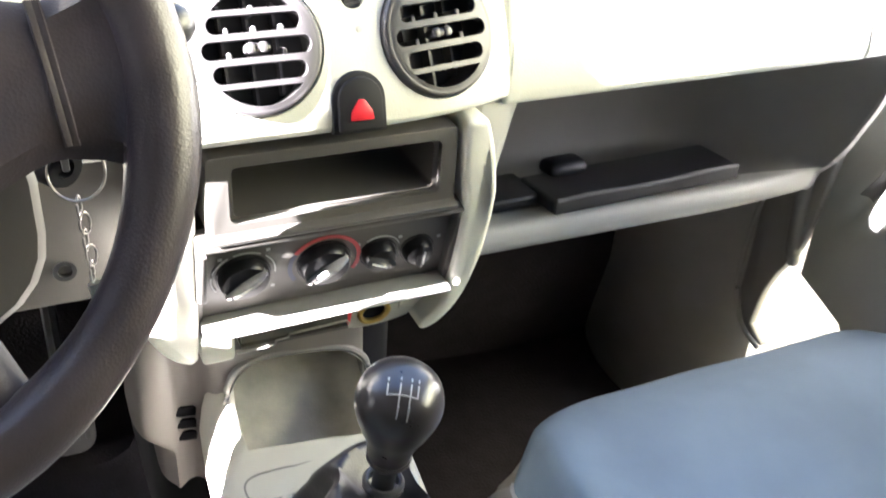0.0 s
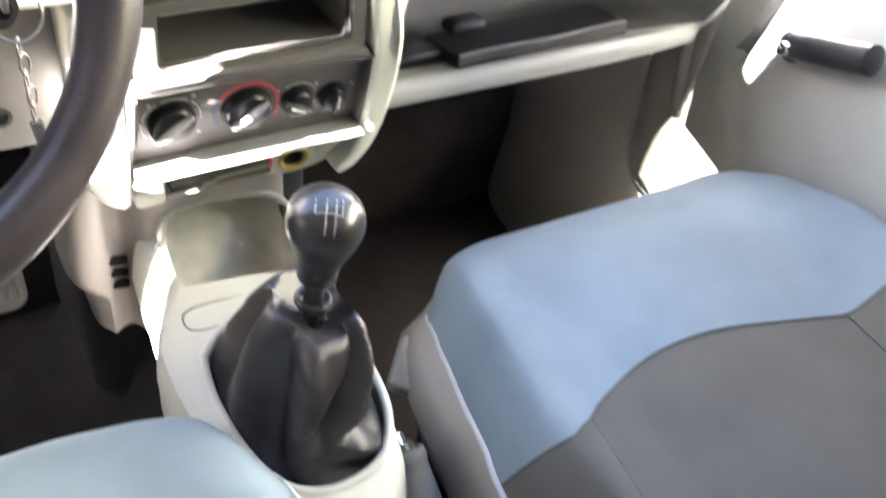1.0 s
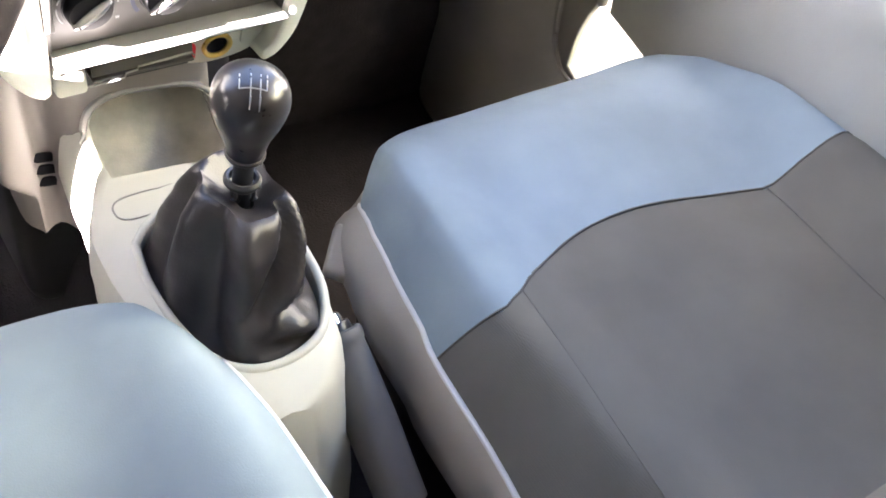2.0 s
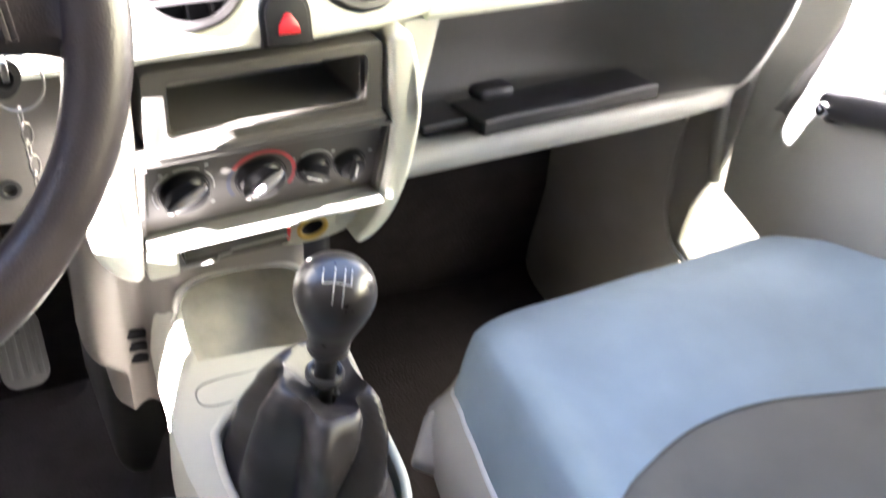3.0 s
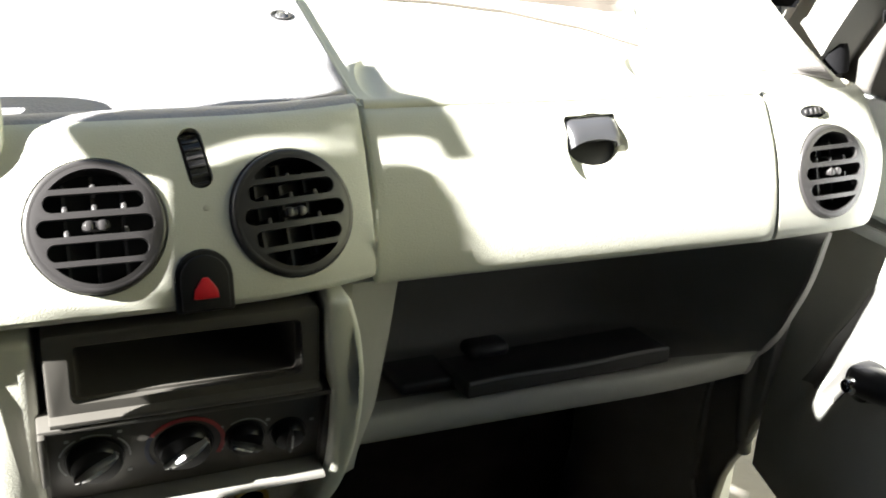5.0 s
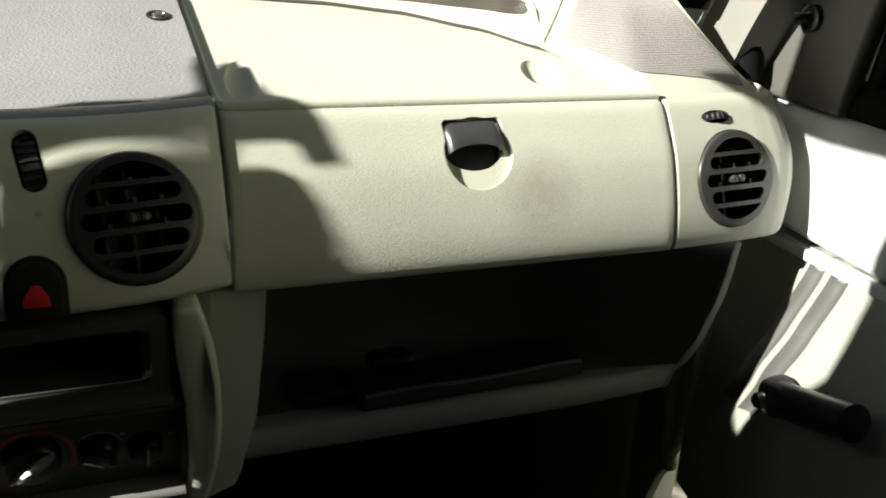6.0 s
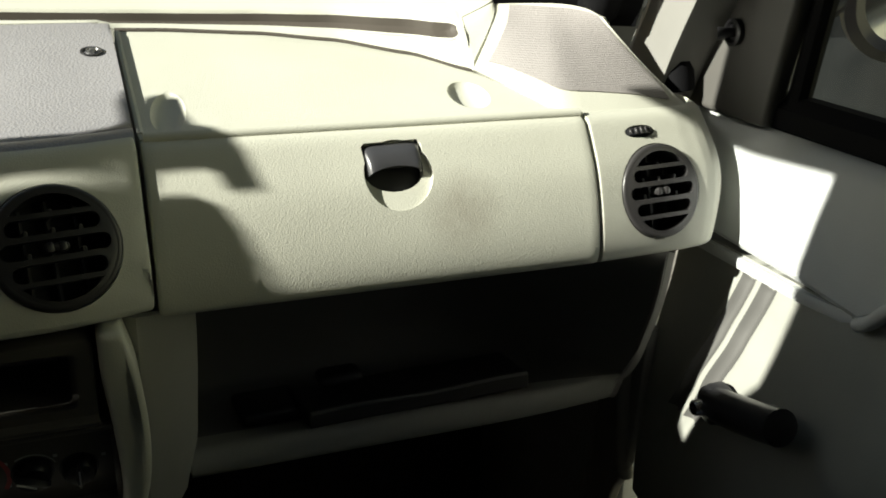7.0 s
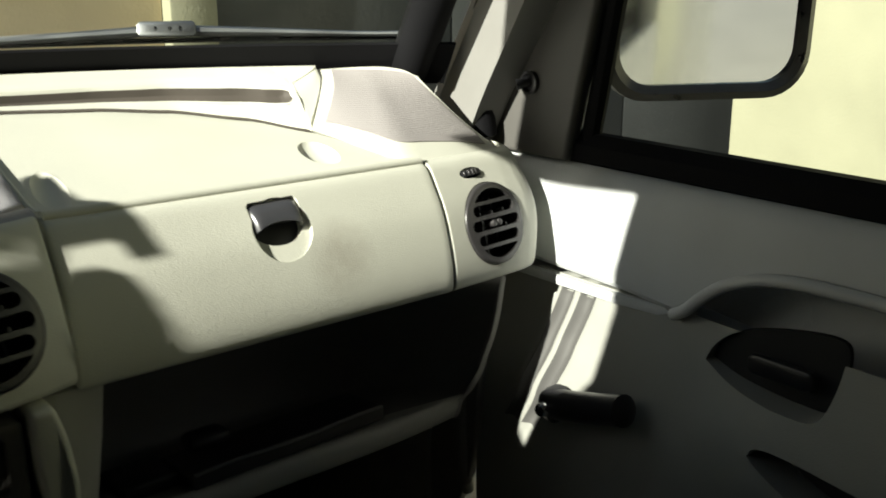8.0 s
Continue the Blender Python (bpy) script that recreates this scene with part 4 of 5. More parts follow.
# outer skin from the shelf's end to the dashboard's end
rows = []
for i, q in enumerate(edge_line):
    x = min(0.628, 0.600 + 0.035 * (q.y - 0.9) / 0.2 + 0.02)
    rows.append([(x - 0.002, q.x, q.y), (x + 0.008, q.x + 0.003, q.y - 0.004), (x + 0.022, q.x + 0.02, q.y - 0.006), (x + 0.034, q.x + 0.06, q.y - 0.006), (x + 0.036, q.x + 0.18, q.y - 0.006)])
# the end takes a grey colour in place of shade
part("end_skin", thick(loft(rows), 0.004, (-1, 1, 0)), POCKET_GREY, dash, "end of the dashboard, coloured grey for shade")
part("under_cover", thick(loft([[(x, 0.80, 0.897), (x, 0.90, 0.90), (x, 1.0, 0.93)] for x in np.linspace(0.17, 0.62, 6)]), 0.006), BLACK_MATT, dash)
part("heater_box", box((-0.125, 0.78, 0.50), (0.150, 1.02, 0.93), 0.03, 3), BLACK_MATT, dash, "black heater box under the dashboard")
# driver's lower panel
rows = []
for x in np.linspace(-0.62, -0.139, 14):
    rows.append([(x, 0.60, 1.12), (x, 0.592, 1.08), (x, 0.588, 1.03), (x, 0.600, 0.995), (x, 0.62, 0.985), (x, 0.66, 0.985)])
part("lower_panel", thick(loft(rows), 0.006, (0, 1, 0)), LOWER_SHADE, dash, "panel under the steering column, its shade put into a dark colour")
part("panel_screw", lathe([(0.008, 0), (0.008, 0.001), (0.005, 0.001), (0.005, -0.003), (0, -0.003)], Matrix.Translation((-0.187, 0.586, 1.031)) @ pose(0, 0, 0, 90, 0, 0), 20), BLACK_MATT, dash)

# ---- book on the shelf ----
book = thing("book_wallet", (0.41, 0.76, 0.924), "black handbook wallet lying on the passenger shelf", "book")
bx = Matrix.Translation((0.285, 0.703, 0.9262)) @ pose(0, 0, 0, -4.5, 0, 2.5)
part("cover", moved(box((0, 0.002, 0), (0.245, 0.070, 0.016), 0.004, 3), bx), PAPER, book)
part("pages", moved(box((0.003, 0.004, 0.0035), (0.242, 0.068, 0.0130), 0.001), bx), BLACK_MATT, book)
part("clasp", moved(box((0.030, 0.052, 0.012), (0.078, 0.084, 0.029), 0.008, 3), bx), PAPER, book)
part("flap", moved(box((-0.056, 0.030, -0.0005), (0.006, 0.092, 0.012), 0.004, 3), bx), PAPER, book)
part("spine", moved(box((0.002, -0.0012, 0.0005), (0.243, 0.004, 0.0160), 0.0015), bx), STRIP_DARK, book, "dark grey spine")
# paler tube paints the highlight along the cover's front edge
part("lit_edge", moved(tube([(0.004 + 0.2375 * s, 0.0005, 0.0155 + 0.0012 * math.sin(9 * s)) for s in np.linspace(0, 1, 14)], 0.0024, 8), bx), TRIM_GREY, book, "paler grey edge standing for a highlight")

# ---- steering wheel ----
WC = Vector((-0.312, 0.402, 1.236))
WM = Matrix.Translation(WC) @ pose(0, 0, 0, 64, 0, 0)
wheel = thing("steering_wheel", WC, "dark leather-grained steering wheel with a wide spoke", "steering wheel")
R_RIM = 0.1725
rows = []
for k in range(96):
    a = 2 * math.pi * k / 96
    c = Vector((R_RIM * math.cos(a), R_RIM * math.sin(a), 0))
    out = Vector((math.cos(a), math.sin(a), 0))
    swell = 0.0168 + 0.0012 * math.cos(6 * a + 0.4)
    rows.append([WM @ (c + out * swell * 1.0 * math.cos(b) + Vector((0, 0, 1)) * swell * 1.08 * math.sin(b)) for b in [2 * math.pi * j / 20 for j in range(20)]])
part("rim", loft(rows, ring=True, wrap=True), LEATHER, wheel, "worn grained rim")
hub = []
for s in np.linspace(0, 1, 8):
    f = math.sqrt(max(0.0, 1 - (s * 0.98) ** 2)) if s > 0.4 else 1 - 0.06 * s
    hub.append([WM @ Vector((x * f, y * f, -0.045 + 0.060 * s)) for x, y in rounded(0.190, 0.135, 0.045, 6, 0, -0.012)])
part("hub_pad", loft(hub, ring=True, caps=True), LEATHER, wheel, "padded hub")
for side in (-1, 1):
    rows = []
    for s in np.linspace(0, 1, 12):
        x = side * lerp(0.080, R_RIM - 0.004, s)
        top = curve_at([(0, 0.050), (0.5, 0.042), (0.8, 0.052), (1, 0.085)], s)
        bot = curve_at([(0, -0.042), (0.5, -0.024), (0.8, -0.028), (1, -0.060)], s)
        dz = lerp(-0.006, -0.004, s)
        rows.append([WM @ Vector(q) for q in ((x, bot, dz - 0.012), (x, bot - 0.002, dz), (x, bot + 0.008, dz + 0.010), (x, lerp(bot, top, 0.5), dz + 0.014), (x, top - 0.008, dz + 0.010), (x, top + 0.002, dz), (x, top, dz - 0.012))])
    part("spoke", loft(rows, ring=True, caps=True), LEATHER, wheel)
    rows = [[WM @ Vector((side * lerp(0.124, 0.131, s) + w, lerp(0.044, -0.021, s), 0.0096 - 0.0050 * (2 * s - 1) ** 2 + h * 0.35)) for w, h in ((-0.0036, -0.003), (-0.0028, 0.0008), (-0.0012, 0.0006), (0, -0.0008), (0.0012, 0.0006), (0.0028, 0.0008), (0.0036, -0.003))] for s in np.linspace(0, 1, 16)]
    part("spoke_seam", loft(rows, ring=True, caps=True), LEATHER, wheel, "doubled stitched seam")
for side in (-1, 1):
    part("lower_spoke", tube([WM @ Vector((side * 0.05, -0.06, -0.02)), WM @ Vector((side * 0.075, -0.11, -0.012)), WM @ Vector((side * 0.09, -0.145, -0.004))], 0.014, 10, squash=0.7), LEATHER, wheel)

# ---- column, switches, keys, pedals ----
column = thing("steering_column", (-0.31, 0.55, 1.1), "pale plastic steering column shroud with an ignition lock", "steering column")
rows = []
for s in np.linspace(0, 1, 10):
    y, zc = lerp(0.435, 0.503, s), lerp(1.165, 1.135, s)
    k = 0.9 + 0.1 * math.sin(math.pi * min(1, s * 2 + 0.2))
    rows.append([(x * k, y, zc + z * k) for x, z in [(px - 0.308 / k, pz) for px, pz in rounded(0.222, 0.150, 0.060, 6)]])
part("shroud", loft(rows, ring=True, caps=True), LOWER_SHADE, column, "two-piece shroud, its shade put into a dark colour")
part("shaft", tube([(-0.31, 0.48, 1.07), (-0.31, 0.60, 1.010), (-0.31, 0.98, 0.80)], 0.022, 12), BLACK_MATT, column)
part("ignition_lock", lathe([(0.0135, -0.010), (0.0135, 0.004), (0.012, 0.008), (0.006, 0.008), (0.005, 0.002), (0, 0.002)], Matrix.Translation((-0.184, 0.520, 1.146)) @ pose(0, 0, 0, 90, 0, 35), 28), RUBBER, column, "black ignition lock")
stalk = part("stalk", tube(smooth_path([(-0.22, 0.500, 1.205), (-0.17, 0.484, 1.232), (-0.135, 0.475, 1.240), (-0.108, 0.468, 1.243)]), lambda s: (0.0075 + 0.0065 * min(1, max(0, s - 0.3) * 3)) * (math.sqrt(max(0.04, 1 - ((s - 0.8) / 0.2) ** 2)) if s > 0.8 else 1), 20), BLACK, column, "black switch stalk")
keys = thing("key_ring", (-0.176, 0.515, 1.08), "steel key ring with a chain hanging from the ignition", "keys")
kc = Vector((-0.1745, 0.510, 1.146))
part("ring", tube([kc + Vector((0.0160 * math.cos(a), 0.006 * math.sin(a) - 0.003, 0.0160 * math.sin(a))) for a in np.linspace(0, 2 * math.pi, 33)], 0.0009, 8), KEY_STEEL, keys)
part("key_blade", box((-0.182, 0.500, 1.150), (-0.178, 0.528, 1.163), 0.001), KEY_STEEL, keys)
for k in range(5):
    c = kc + Vector((0.0005 * k - 0.001, -0.002, -0.0235 - 0.0115 * k))
    lean = 0.004 if k % 2 else -0.001
    part("chain_link", tube([c + Vector(((0.0032 if k % 2 else 0.0014) * math.cos(a) + lean * 0.3, (0.0014 if k % 2 else 0.0032) * math.cos(a), 0.0075 * math.sin(a))) for a in np.linspace(0, 2 * math.pi, 17)], 0.0008, 6), KEY_STEEL, keys)
part("fob", tube([kc + Vector((0.001, -0.002, -0.078)), kc + Vector((0.004, -0.002, -0.095)), kc + Vector((0.006, -0.002, -0.118))], lambda s: 0.0045 + 0.001 * s, 10, squash=0.6), KEY_STEEL, keys, "worn steel fob")
for px, py, pz, w in ((-0.20, 0.84, 0.695, 0.05), (-0.32, 0.83, 0.69, 0.06)):
    pedal = thing("pedal", (px, py, pz), "ribbed black foot pedal", "pedal", "pedals")
    pm = Matrix.Translation((px, py, pz)) @ pose(0, 0, 0, -35, 0, 0)
    part("pad", moved(prism(rounded(w, 0.086, 0.018, 6), "y", -0.012, 0.004, 0.003), pm), TRIM_GREY, pedal, "worn grey-brown rubber pad")
    for k in range(4):
        x = w * (k - 1.5) * 0.22
        part("rib", moved(box((x - 0.0026, -0.0160, -0.030), (x + 0.0026, -0.011, 0.030), 0.0012), pm), TRIM_GREY, pedal)
    part("arm", tube([(px, py + 0.006, pz + 0.02), (px, py + 0.05, pz + 0.12), (px, py + 0.07, pz + 0.30)], 0.008, 8), BLACK_MATT, pedal)

# ---- centre console ----
console = thing("centre_console", (-0.04, 0.48, 0.42), "cream plastic centre console with a tray and a gear lever opening", "console")
LEFT = [(0.285, -0.060), (0.30, -0.088), (0.33, -0.102), (0.38, -0.110), (0.44, -0.117), (0.49, -0.117), (0.52, -0.107), (0.545, -0.093), (0.565, -0.083), (0.60, -0.079), (0.66, -0.079)]
RIGHT = [(0.285, -0.015), (0.30, 0.012), (0.33, 0.032), (0.38, 0.044), (0.44, 0.052), (0.53, 0.058), (0.60, 0.060), (0.66, 0.060)]
rows = []
for y in [0.285, 0.29, 0.30, 0.315, 0.33, 0.36, 0.40, 0.45, 0.48, 0.495, 0.51, 0.525, 0.54, 0.555, 0.57, 0.60, 0.63, 0.66]:
    xl, xr = curve_at(LEFT, y), curve_at(RIGHT, y)
    zt = curve_at([(0.28, 0.800), (0.33, 0.822), (0.40, 0.832), (0.50, 0.848), (0.565, 0.858), (0.66, 0.862)], y)
    fl = curve_at([(0.50, 0.0), (0.53, 0.006), (0.565, 0.018), (0.60, 0.020), (0.64, 0.016), (0.67, 0.012)], y)
    sec = [(xl + 0.012, 0.43), (xl + 0.012, 0.60), (xl + 0.004 - 0.5 * fl, 0.74), (xl - 0.001 - fl, zt - 0.070), (xl - 0.001 - 0.72 * fl, zt - 0.045), (xl + 0.001 - 0.34 * fl, zt - 0.018), (xl + 0.004 - 0.10 * fl, zt - 0.005), (xl + 0.012, zt), (lerp(xl, xr, 0.5), zt + 0.002),
           (xr - 0.016, zt), (xr - 0.006, zt - 0.004), (xr - 0.001, zt - 0.013), (xr + 0.002, zt - 0.035), (xr + 0.008, 0.74), (xr + 0.018, 0.60), (xr + 0.025, 0.43)]
    rows.append([(x, y, z) for x, z in sec])
body = part("console_body", loft(rows, ring=True, caps=True), CREAM_SMOOTH, console)
GAIT = [(-0.082, 0.472), (-0.060, 0.494), (-0.018, 0.514), (0.020, 0.512), (0.038, 0.480), (0.040, 0.420), (0.033, 0.370), (0.010, 0.334), (-0.030, 0.324), (-0.062, 0.336), (-0.080, 0.372), (-0.086, 0.430)]
gait_line = [p for p in smooth_path([*GAIT, GAIT[0]], 6)[:-1]]
cut(body, prism([tuple(p) for p in gait_line], "z", 0.74, 0.95))
collar = []
for p in gait_line + gait_line[:1]:
    out = Vector((p.x + 0.023, p.y - 0.42, 0)).normalized()
    zt = curve_at([(0.28, 0.800), (0.33, 0.822), (0.40, 0.832), (0.50, 0.848)], p.y)
    collar.append(Vector((p.x + out.x * 0.0025, p.y + out.y * 0.0025, zt - 0.0015)))
part("opening_collar", tube(collar, 0.0042, 10, caps=False), CREAM_SMOOTH, console, "rounded cream lip round the gear lever")
part("gear_well", prism([tuple(p) for p in gait_line], "z", 0.742, 0.75), BLACK_MATT, console)
line = []
for a in np.linspace(radians(62), radians(300), 30):
    px, py = -0.060 + 0.026 * math.copysign(abs(math.cos(a)) ** 0.6, math.cos(a)), 0.5125 + 0.0135 * math.copysign(abs(math.sin(a)) ** 0.75, math.sin(a))
    line.append((px, py, curve_at([(0.50, 0.848), (0.565, 0.858)], max(0.5, py)) + 0.0012))
part("cover_line", tube([(-0.022, 0.5255, line[0][2])] + line, 0.0008, 6), POCKET_GREY, console)
# column from the console up to the stack
hump = []
for z in list(np.linspace(0.722, 0.80, 12)) + list(np.linspace(0.815, 0.935, 9)):
    g = max(0.0, (z - 0.735) / 0.2)
    xl = lerp(-0.127, -0.150 + 0.012 * g, min(1.0, max(0.0, (z - 0.764) / 0.018)))
    lean = 0.012 * g
    plan = [(xl, 0.740), (xl, 0.690), (xl + 0.010, 0.668), (-0.114, 0.664), (-0.104, 0.672), (-0.094, 0.672), (-0.086, 0.655), (-0.080, 0.628), (-0.066, 0.612), (-0.03, 0.607), (0.02, 0.607), (0.046, 0.614), (0.058, 0.640), (0.060 - 0.006 * g, 0.69), (0.060 - 0.006 * g, 0.76)]
    hump.append([(p.x, p.y + lean, z) for p in smooth_path(plan, 3)])
hump = part("console_column", loft(hump, ring=True, caps=True), COLUMN_SHADE, console, "cream moulded column with three small slots, coloured dark for shade")
niche = [(-0.076, 0.802), (0.050, 0.800), (0.053, 0.84), (0.047, 0.868), (0.022, 0.885), (-0.025, 0.891), (-0.058, 0.885), (-0.072, 0.862)]
niche_line = [tuple(p) for p in smooth_path([*niche, niche[0]], 4)[:-1]]
cut(hump, prism(niche_line, "y", 0.50, 0.672))


def tray_front(x, z):
    """Where the tray's wall begins: at the console top low down, at the column's face above it."""
    return curve_at([(0.80, 0.551), (0.857, 0.551), (0.864, 0.612), (0.90, 0.620)], z) - (0.12 * (x + 0.076) if z < 0.858 else 0)


mouth = [(-0.0735, 0.551), (-0.040, 0.546), (0.008, 0.540), (0.048, 0.537), (0.053, 0.56), (0.054, 0.672), (-0.0725, 0.672), (-0.0735, 0.60)]
cut(body, prism(mouth, "z", 0.802, 0.95))
part("tray_liner", loft([[(x, lerp(tray_front(x, z), 0.670, s), z) for x, z in niche_line] for s in (0, 0.05, 0.4, 0.8, 1)], ring=True), CREAM_SMOOTH, console, "cream rounded tray")
part("tray_floor", thick(loft([[(x, y, 0.8035 + 0.062 * max(0, (y - 0.585) / 0.084) ** 1.9 + 0.014 * (abs(x + 0.012) / 0.0652) ** 6) for y in np.linspace(0.545, 0.669, 22)] for x in np.linspace(-0.0765, 0.0525, 24)]), 0.004), TRAY_DUST_SHADE, console)
part("tray_back", prism(niche_line, "y", 0.669, 0.675), CREAM_SMOOTH, console)
part("tray_rim", tube([(x * 1.03, 0.6135 + 0.06 * (z - 0.80), z + 0.003) for x, z in niche_line if z > 0.835], 0.0035, 8), POCKET_GREY, console)
for k in range(3):
    z = 0.804 - 0.0145 * k
    at = Matrix.Translation((-0.1015, 0.6680, z + 0.001)) @ pose(0, 0, 0, 0, 14, 8)
    cut(hump, moved(prism(rounded(0.019, 0.0082, 0.0030, 4), "y", -0.012, 0.012), at))
    part("slot", moved(box((-0.0105, 0.0045, -0.0050), (0.0105, 0.0080, 0.0050), 0.0005), at), RUBBER, console)

# ---- gear lever ----
lever = thing("gear_lever", (-0.02, 0.42, 0.75), "glossy black gear knob on a leatherette gaiter", "gear lever")
neck = Vector((-0.0165, 0.407, 0.930))
n = len(gait_line)
rows = []
rnd = random.Random(4)
# folds run down the gaiter (from place, to place round it, from height, to height, depth, width); rolls lie across it
FOLDS = [(9.6, 9.9, 0.05, 0.95, -0.013, 0.38), (10.6, 10.9, 0.05, 0.98, 0.010, 0.42), (8.9, 8.7, 0.1, 0.95, 0.011, 0.40), (9.0, 6.2, 0.30, 0.95, -0.014, 0.34), (8.4, 5.4, 0.28, 0.98, 0.010, 0.36), (11.6, 11.8, 0.05, 0.9, -0.010, 0.40), (0.6, 0.4, 0.05, 0.9, 0.008, 0.5), (4.6, 4.8, 0.1, 0.9, -0.010, 0.4)]
ROLLS = [(7.0, 0.9, 0.22, 0.05, 0.012), (7.1, 0.8, 0.34, 0.05, -0.013), (8.0, 0.8, 0.12, 0.05, 0.006), (5.6, 0.7, 0.55, 0.06, -0.010), (9.4, 0.8, 0.80, 0.06, 0.006)]


for s in np.linspace(0, 1, 40):
    row = []
    for k, p in enumerate(gait_line):
        a = 2 * math.pi * k / n
        foot = Vector((-0.020, 0.425, 0.795))
        c = lerp(foot, neck + Vector((0, 0, -0.004)), min(1.0, s / 0.9)) - Vector((0, 0, 0.010 * max(0, (s - 0.9) / 0.1)))
        r0 = Vector((p.x, p.y, 0.795)) - foot
        grow = curve_at([(0, 0.97), (0.08, 0.95), (0.16, 0.86), (0.3, 0.78), (0.5, 0.70), (0.7, 0.60), (0.84, 0.49), (0.92, 0.37), (0.97, 0.24), (1, 0.12)], s)
        swell = math.sin(math.pi * min(1, s * 1.02)) ** 0.9
        q = k / n * 12
        bulge = 0.0
        for q0, q1, s0, s1, amp, w in FOLDS:
            f = (s - s0) / (s1 - s0)
            d = (q - lerp(q0, q1, f) + 6) % 12 - 6
            bulge += amp * math.exp(-(d / w) ** 2) * max(0.0, 1 - (2 * f - 1) ** 4) if 0 < f < 1 else 0
        for q0, w, s0, h, amp in ROLLS:
            d = (q - q0 + 6) % 12 - 6
            bulge += amp * math.exp(-(d / w) ** 2 - ((s - s0 - 0.05 * d) / h) ** 2)
        wob = noise.noise(Vector((p.x * 26, p.y * 26, s * 3.6))) * 0.010 * swell
        fold = 1 + bulge / max(0.012, r0.length * grow)
        v = c + Vector((r0.x, r0.y, 0)) * grow * fold
        ahead = (1 + math.cos((q - 0.5) * math.pi / 6)) / 2
        v += Vector((r0.x, r0.y, 0)) * 0.035 * ahead * (1 - s) ** 4
        v.z += 0.028 * ahead * (1 - s) ** 2.5 + 0.013 * ahead * s ** 3 * (1 - 0.5 * max(0.0, s - 0.92) / 0.08)
        v.z += 0.012 * swell + wob + 0.010 * swell * math.sin(a + 0.5)
        row.append(v)
    rows.append(row)
part("gaiter", loft(rows, ring=True), GAITER, lever, "creased black leatherette gaiter", sharp=80)
ax = (Vector((-0.0125, 0.398, 1.0)) - neck).normalized()
km = Matrix.Translation(neck) @ ax.to_track_quat("Z", "Y").to_matrix().to_4x4()
part("collar", lathe([(0.0105, 0.002), (0.0125, 0.003), (0.0145, 0.006), (0.0145, 0.0085), (0.0125, 0.011), (0.0105, 0.0105), (0.0098, 0.006), (0.0105, 0.002)], km, 28), BLACK, lever, "glossy black collar ring")
for a0 in (200, 262, 330):
    part("clip", moved(join(box((0.0120, -0.0035, -0.004), (0.0150, 0.0035, -0.0015), 0.0011), box((0.0125, -0.0015, -0.004), (0.0145, 0.0015, 0.005), 0.0008)), km @ pose(0, 0, 0, 0, 0, a0)), BLACK, lever)
part("stem", lathe([(0.0078, -0.03), (0.0078, 0.033), (0, 0.033)], km, 20), BLACK, lever)
knob_line = [tuple(p) for p in smooth_path([(0.0120, 0.0300), (0.0140, 0.0315), (0.0142, 0.036), (0.0150, 0.042), (0.0180, 0.053), (0.0238, 0.067), (0.0280, 0.081), (0.0279, 0.091), (0.0245, 0.1005), (0.0175, 0.1068), (0.009, 0.1094), (0.0, 0.1098)], 5)]
part("gear_knob", lathe([(0, 0.030)] + knob_line, km, 48), GLOSSY, lever, "glossy black egg-shaped knob")
part("knob_ring", lathe([(0.0140, 0.0330), (0.0152, 0.0335), (0.0154, 0.0352), (0.0146, 0.0362), (0.0140, 0.0360)], km, 32), GLOSSY, lever)


def on_knob(u, v, lift=0.0005):
    """A place on the knob's upper front face, u to the right and v upwards."""
    tip = Matrix.Rotation(radians(-50), 4, 'Z') @ Vector((u * 1.25, -0.0165 + v * 1.15, 0))
    d = Vector((tip.x, tip.y, 0))
    r = d.length
    best = knob_line[-1]
    for (ra, ha), (rb, hb) in zip(knob_line, knob_line[1:]):
        if rb <= r <= ra and ha > 0.08:
            f = (r - rb) / max(1e-6, ra - rb)
            best = (r, lerp(hb, ha, f))
            break
    return km @ Vector((tip.x, tip.y, best[1] + lift))


for x0, y0, x1, y1 in ((-0.0085, 0.0, 0.0085, 0.0), (-0.0085, 0.007, -0.0085, 0.0), (-0.0015, -0.008, -0.0015, 0.008), (0.0045, -0.008, 0.0045, 0.008), (0.0085, 0.0, 0.0085, 0.008)):
    part("shift_mark", tube([on_knob(lerp(x0, x1, s) * 0.88, lerp(y0, y1, s) * 0.88) for s in np.linspace(0, 1, 6)], 0.00048, 6), WHITE_MARK, lever)
for x0, y0 in ((-0.0085, 0.0102), (-0.0015, 0.0112), (0.0045, 0.0112), (0.0085, 0.0112), (-0.0015, -0.0108), (0.0045, -0.0108)):
    part("shift_digit", tube([on_knob(x0 * 0.88, y0 * 0.88 - 0.001), on_knob(x0 * 0.88, y0 * 0.88 + 0.001)], 0.0005, 6), WHITE_MARK, lever)

# ---- handbrake ----
brake = thing("handbrake", (0.06, 0.25, 0.6), "dark plastic handbrake lever with a chrome button, lowered", "handbrake")
b0, b1 = Vector((0.045, 0.362, 0.776)), Vector((0.054, 0.205, 0.625))
d = (b1 - b0).normalized()
bmx = Matrix.Translation(b0) @ (-d).to_track_quat("Z", "Y").to_matrix().to_4x4()
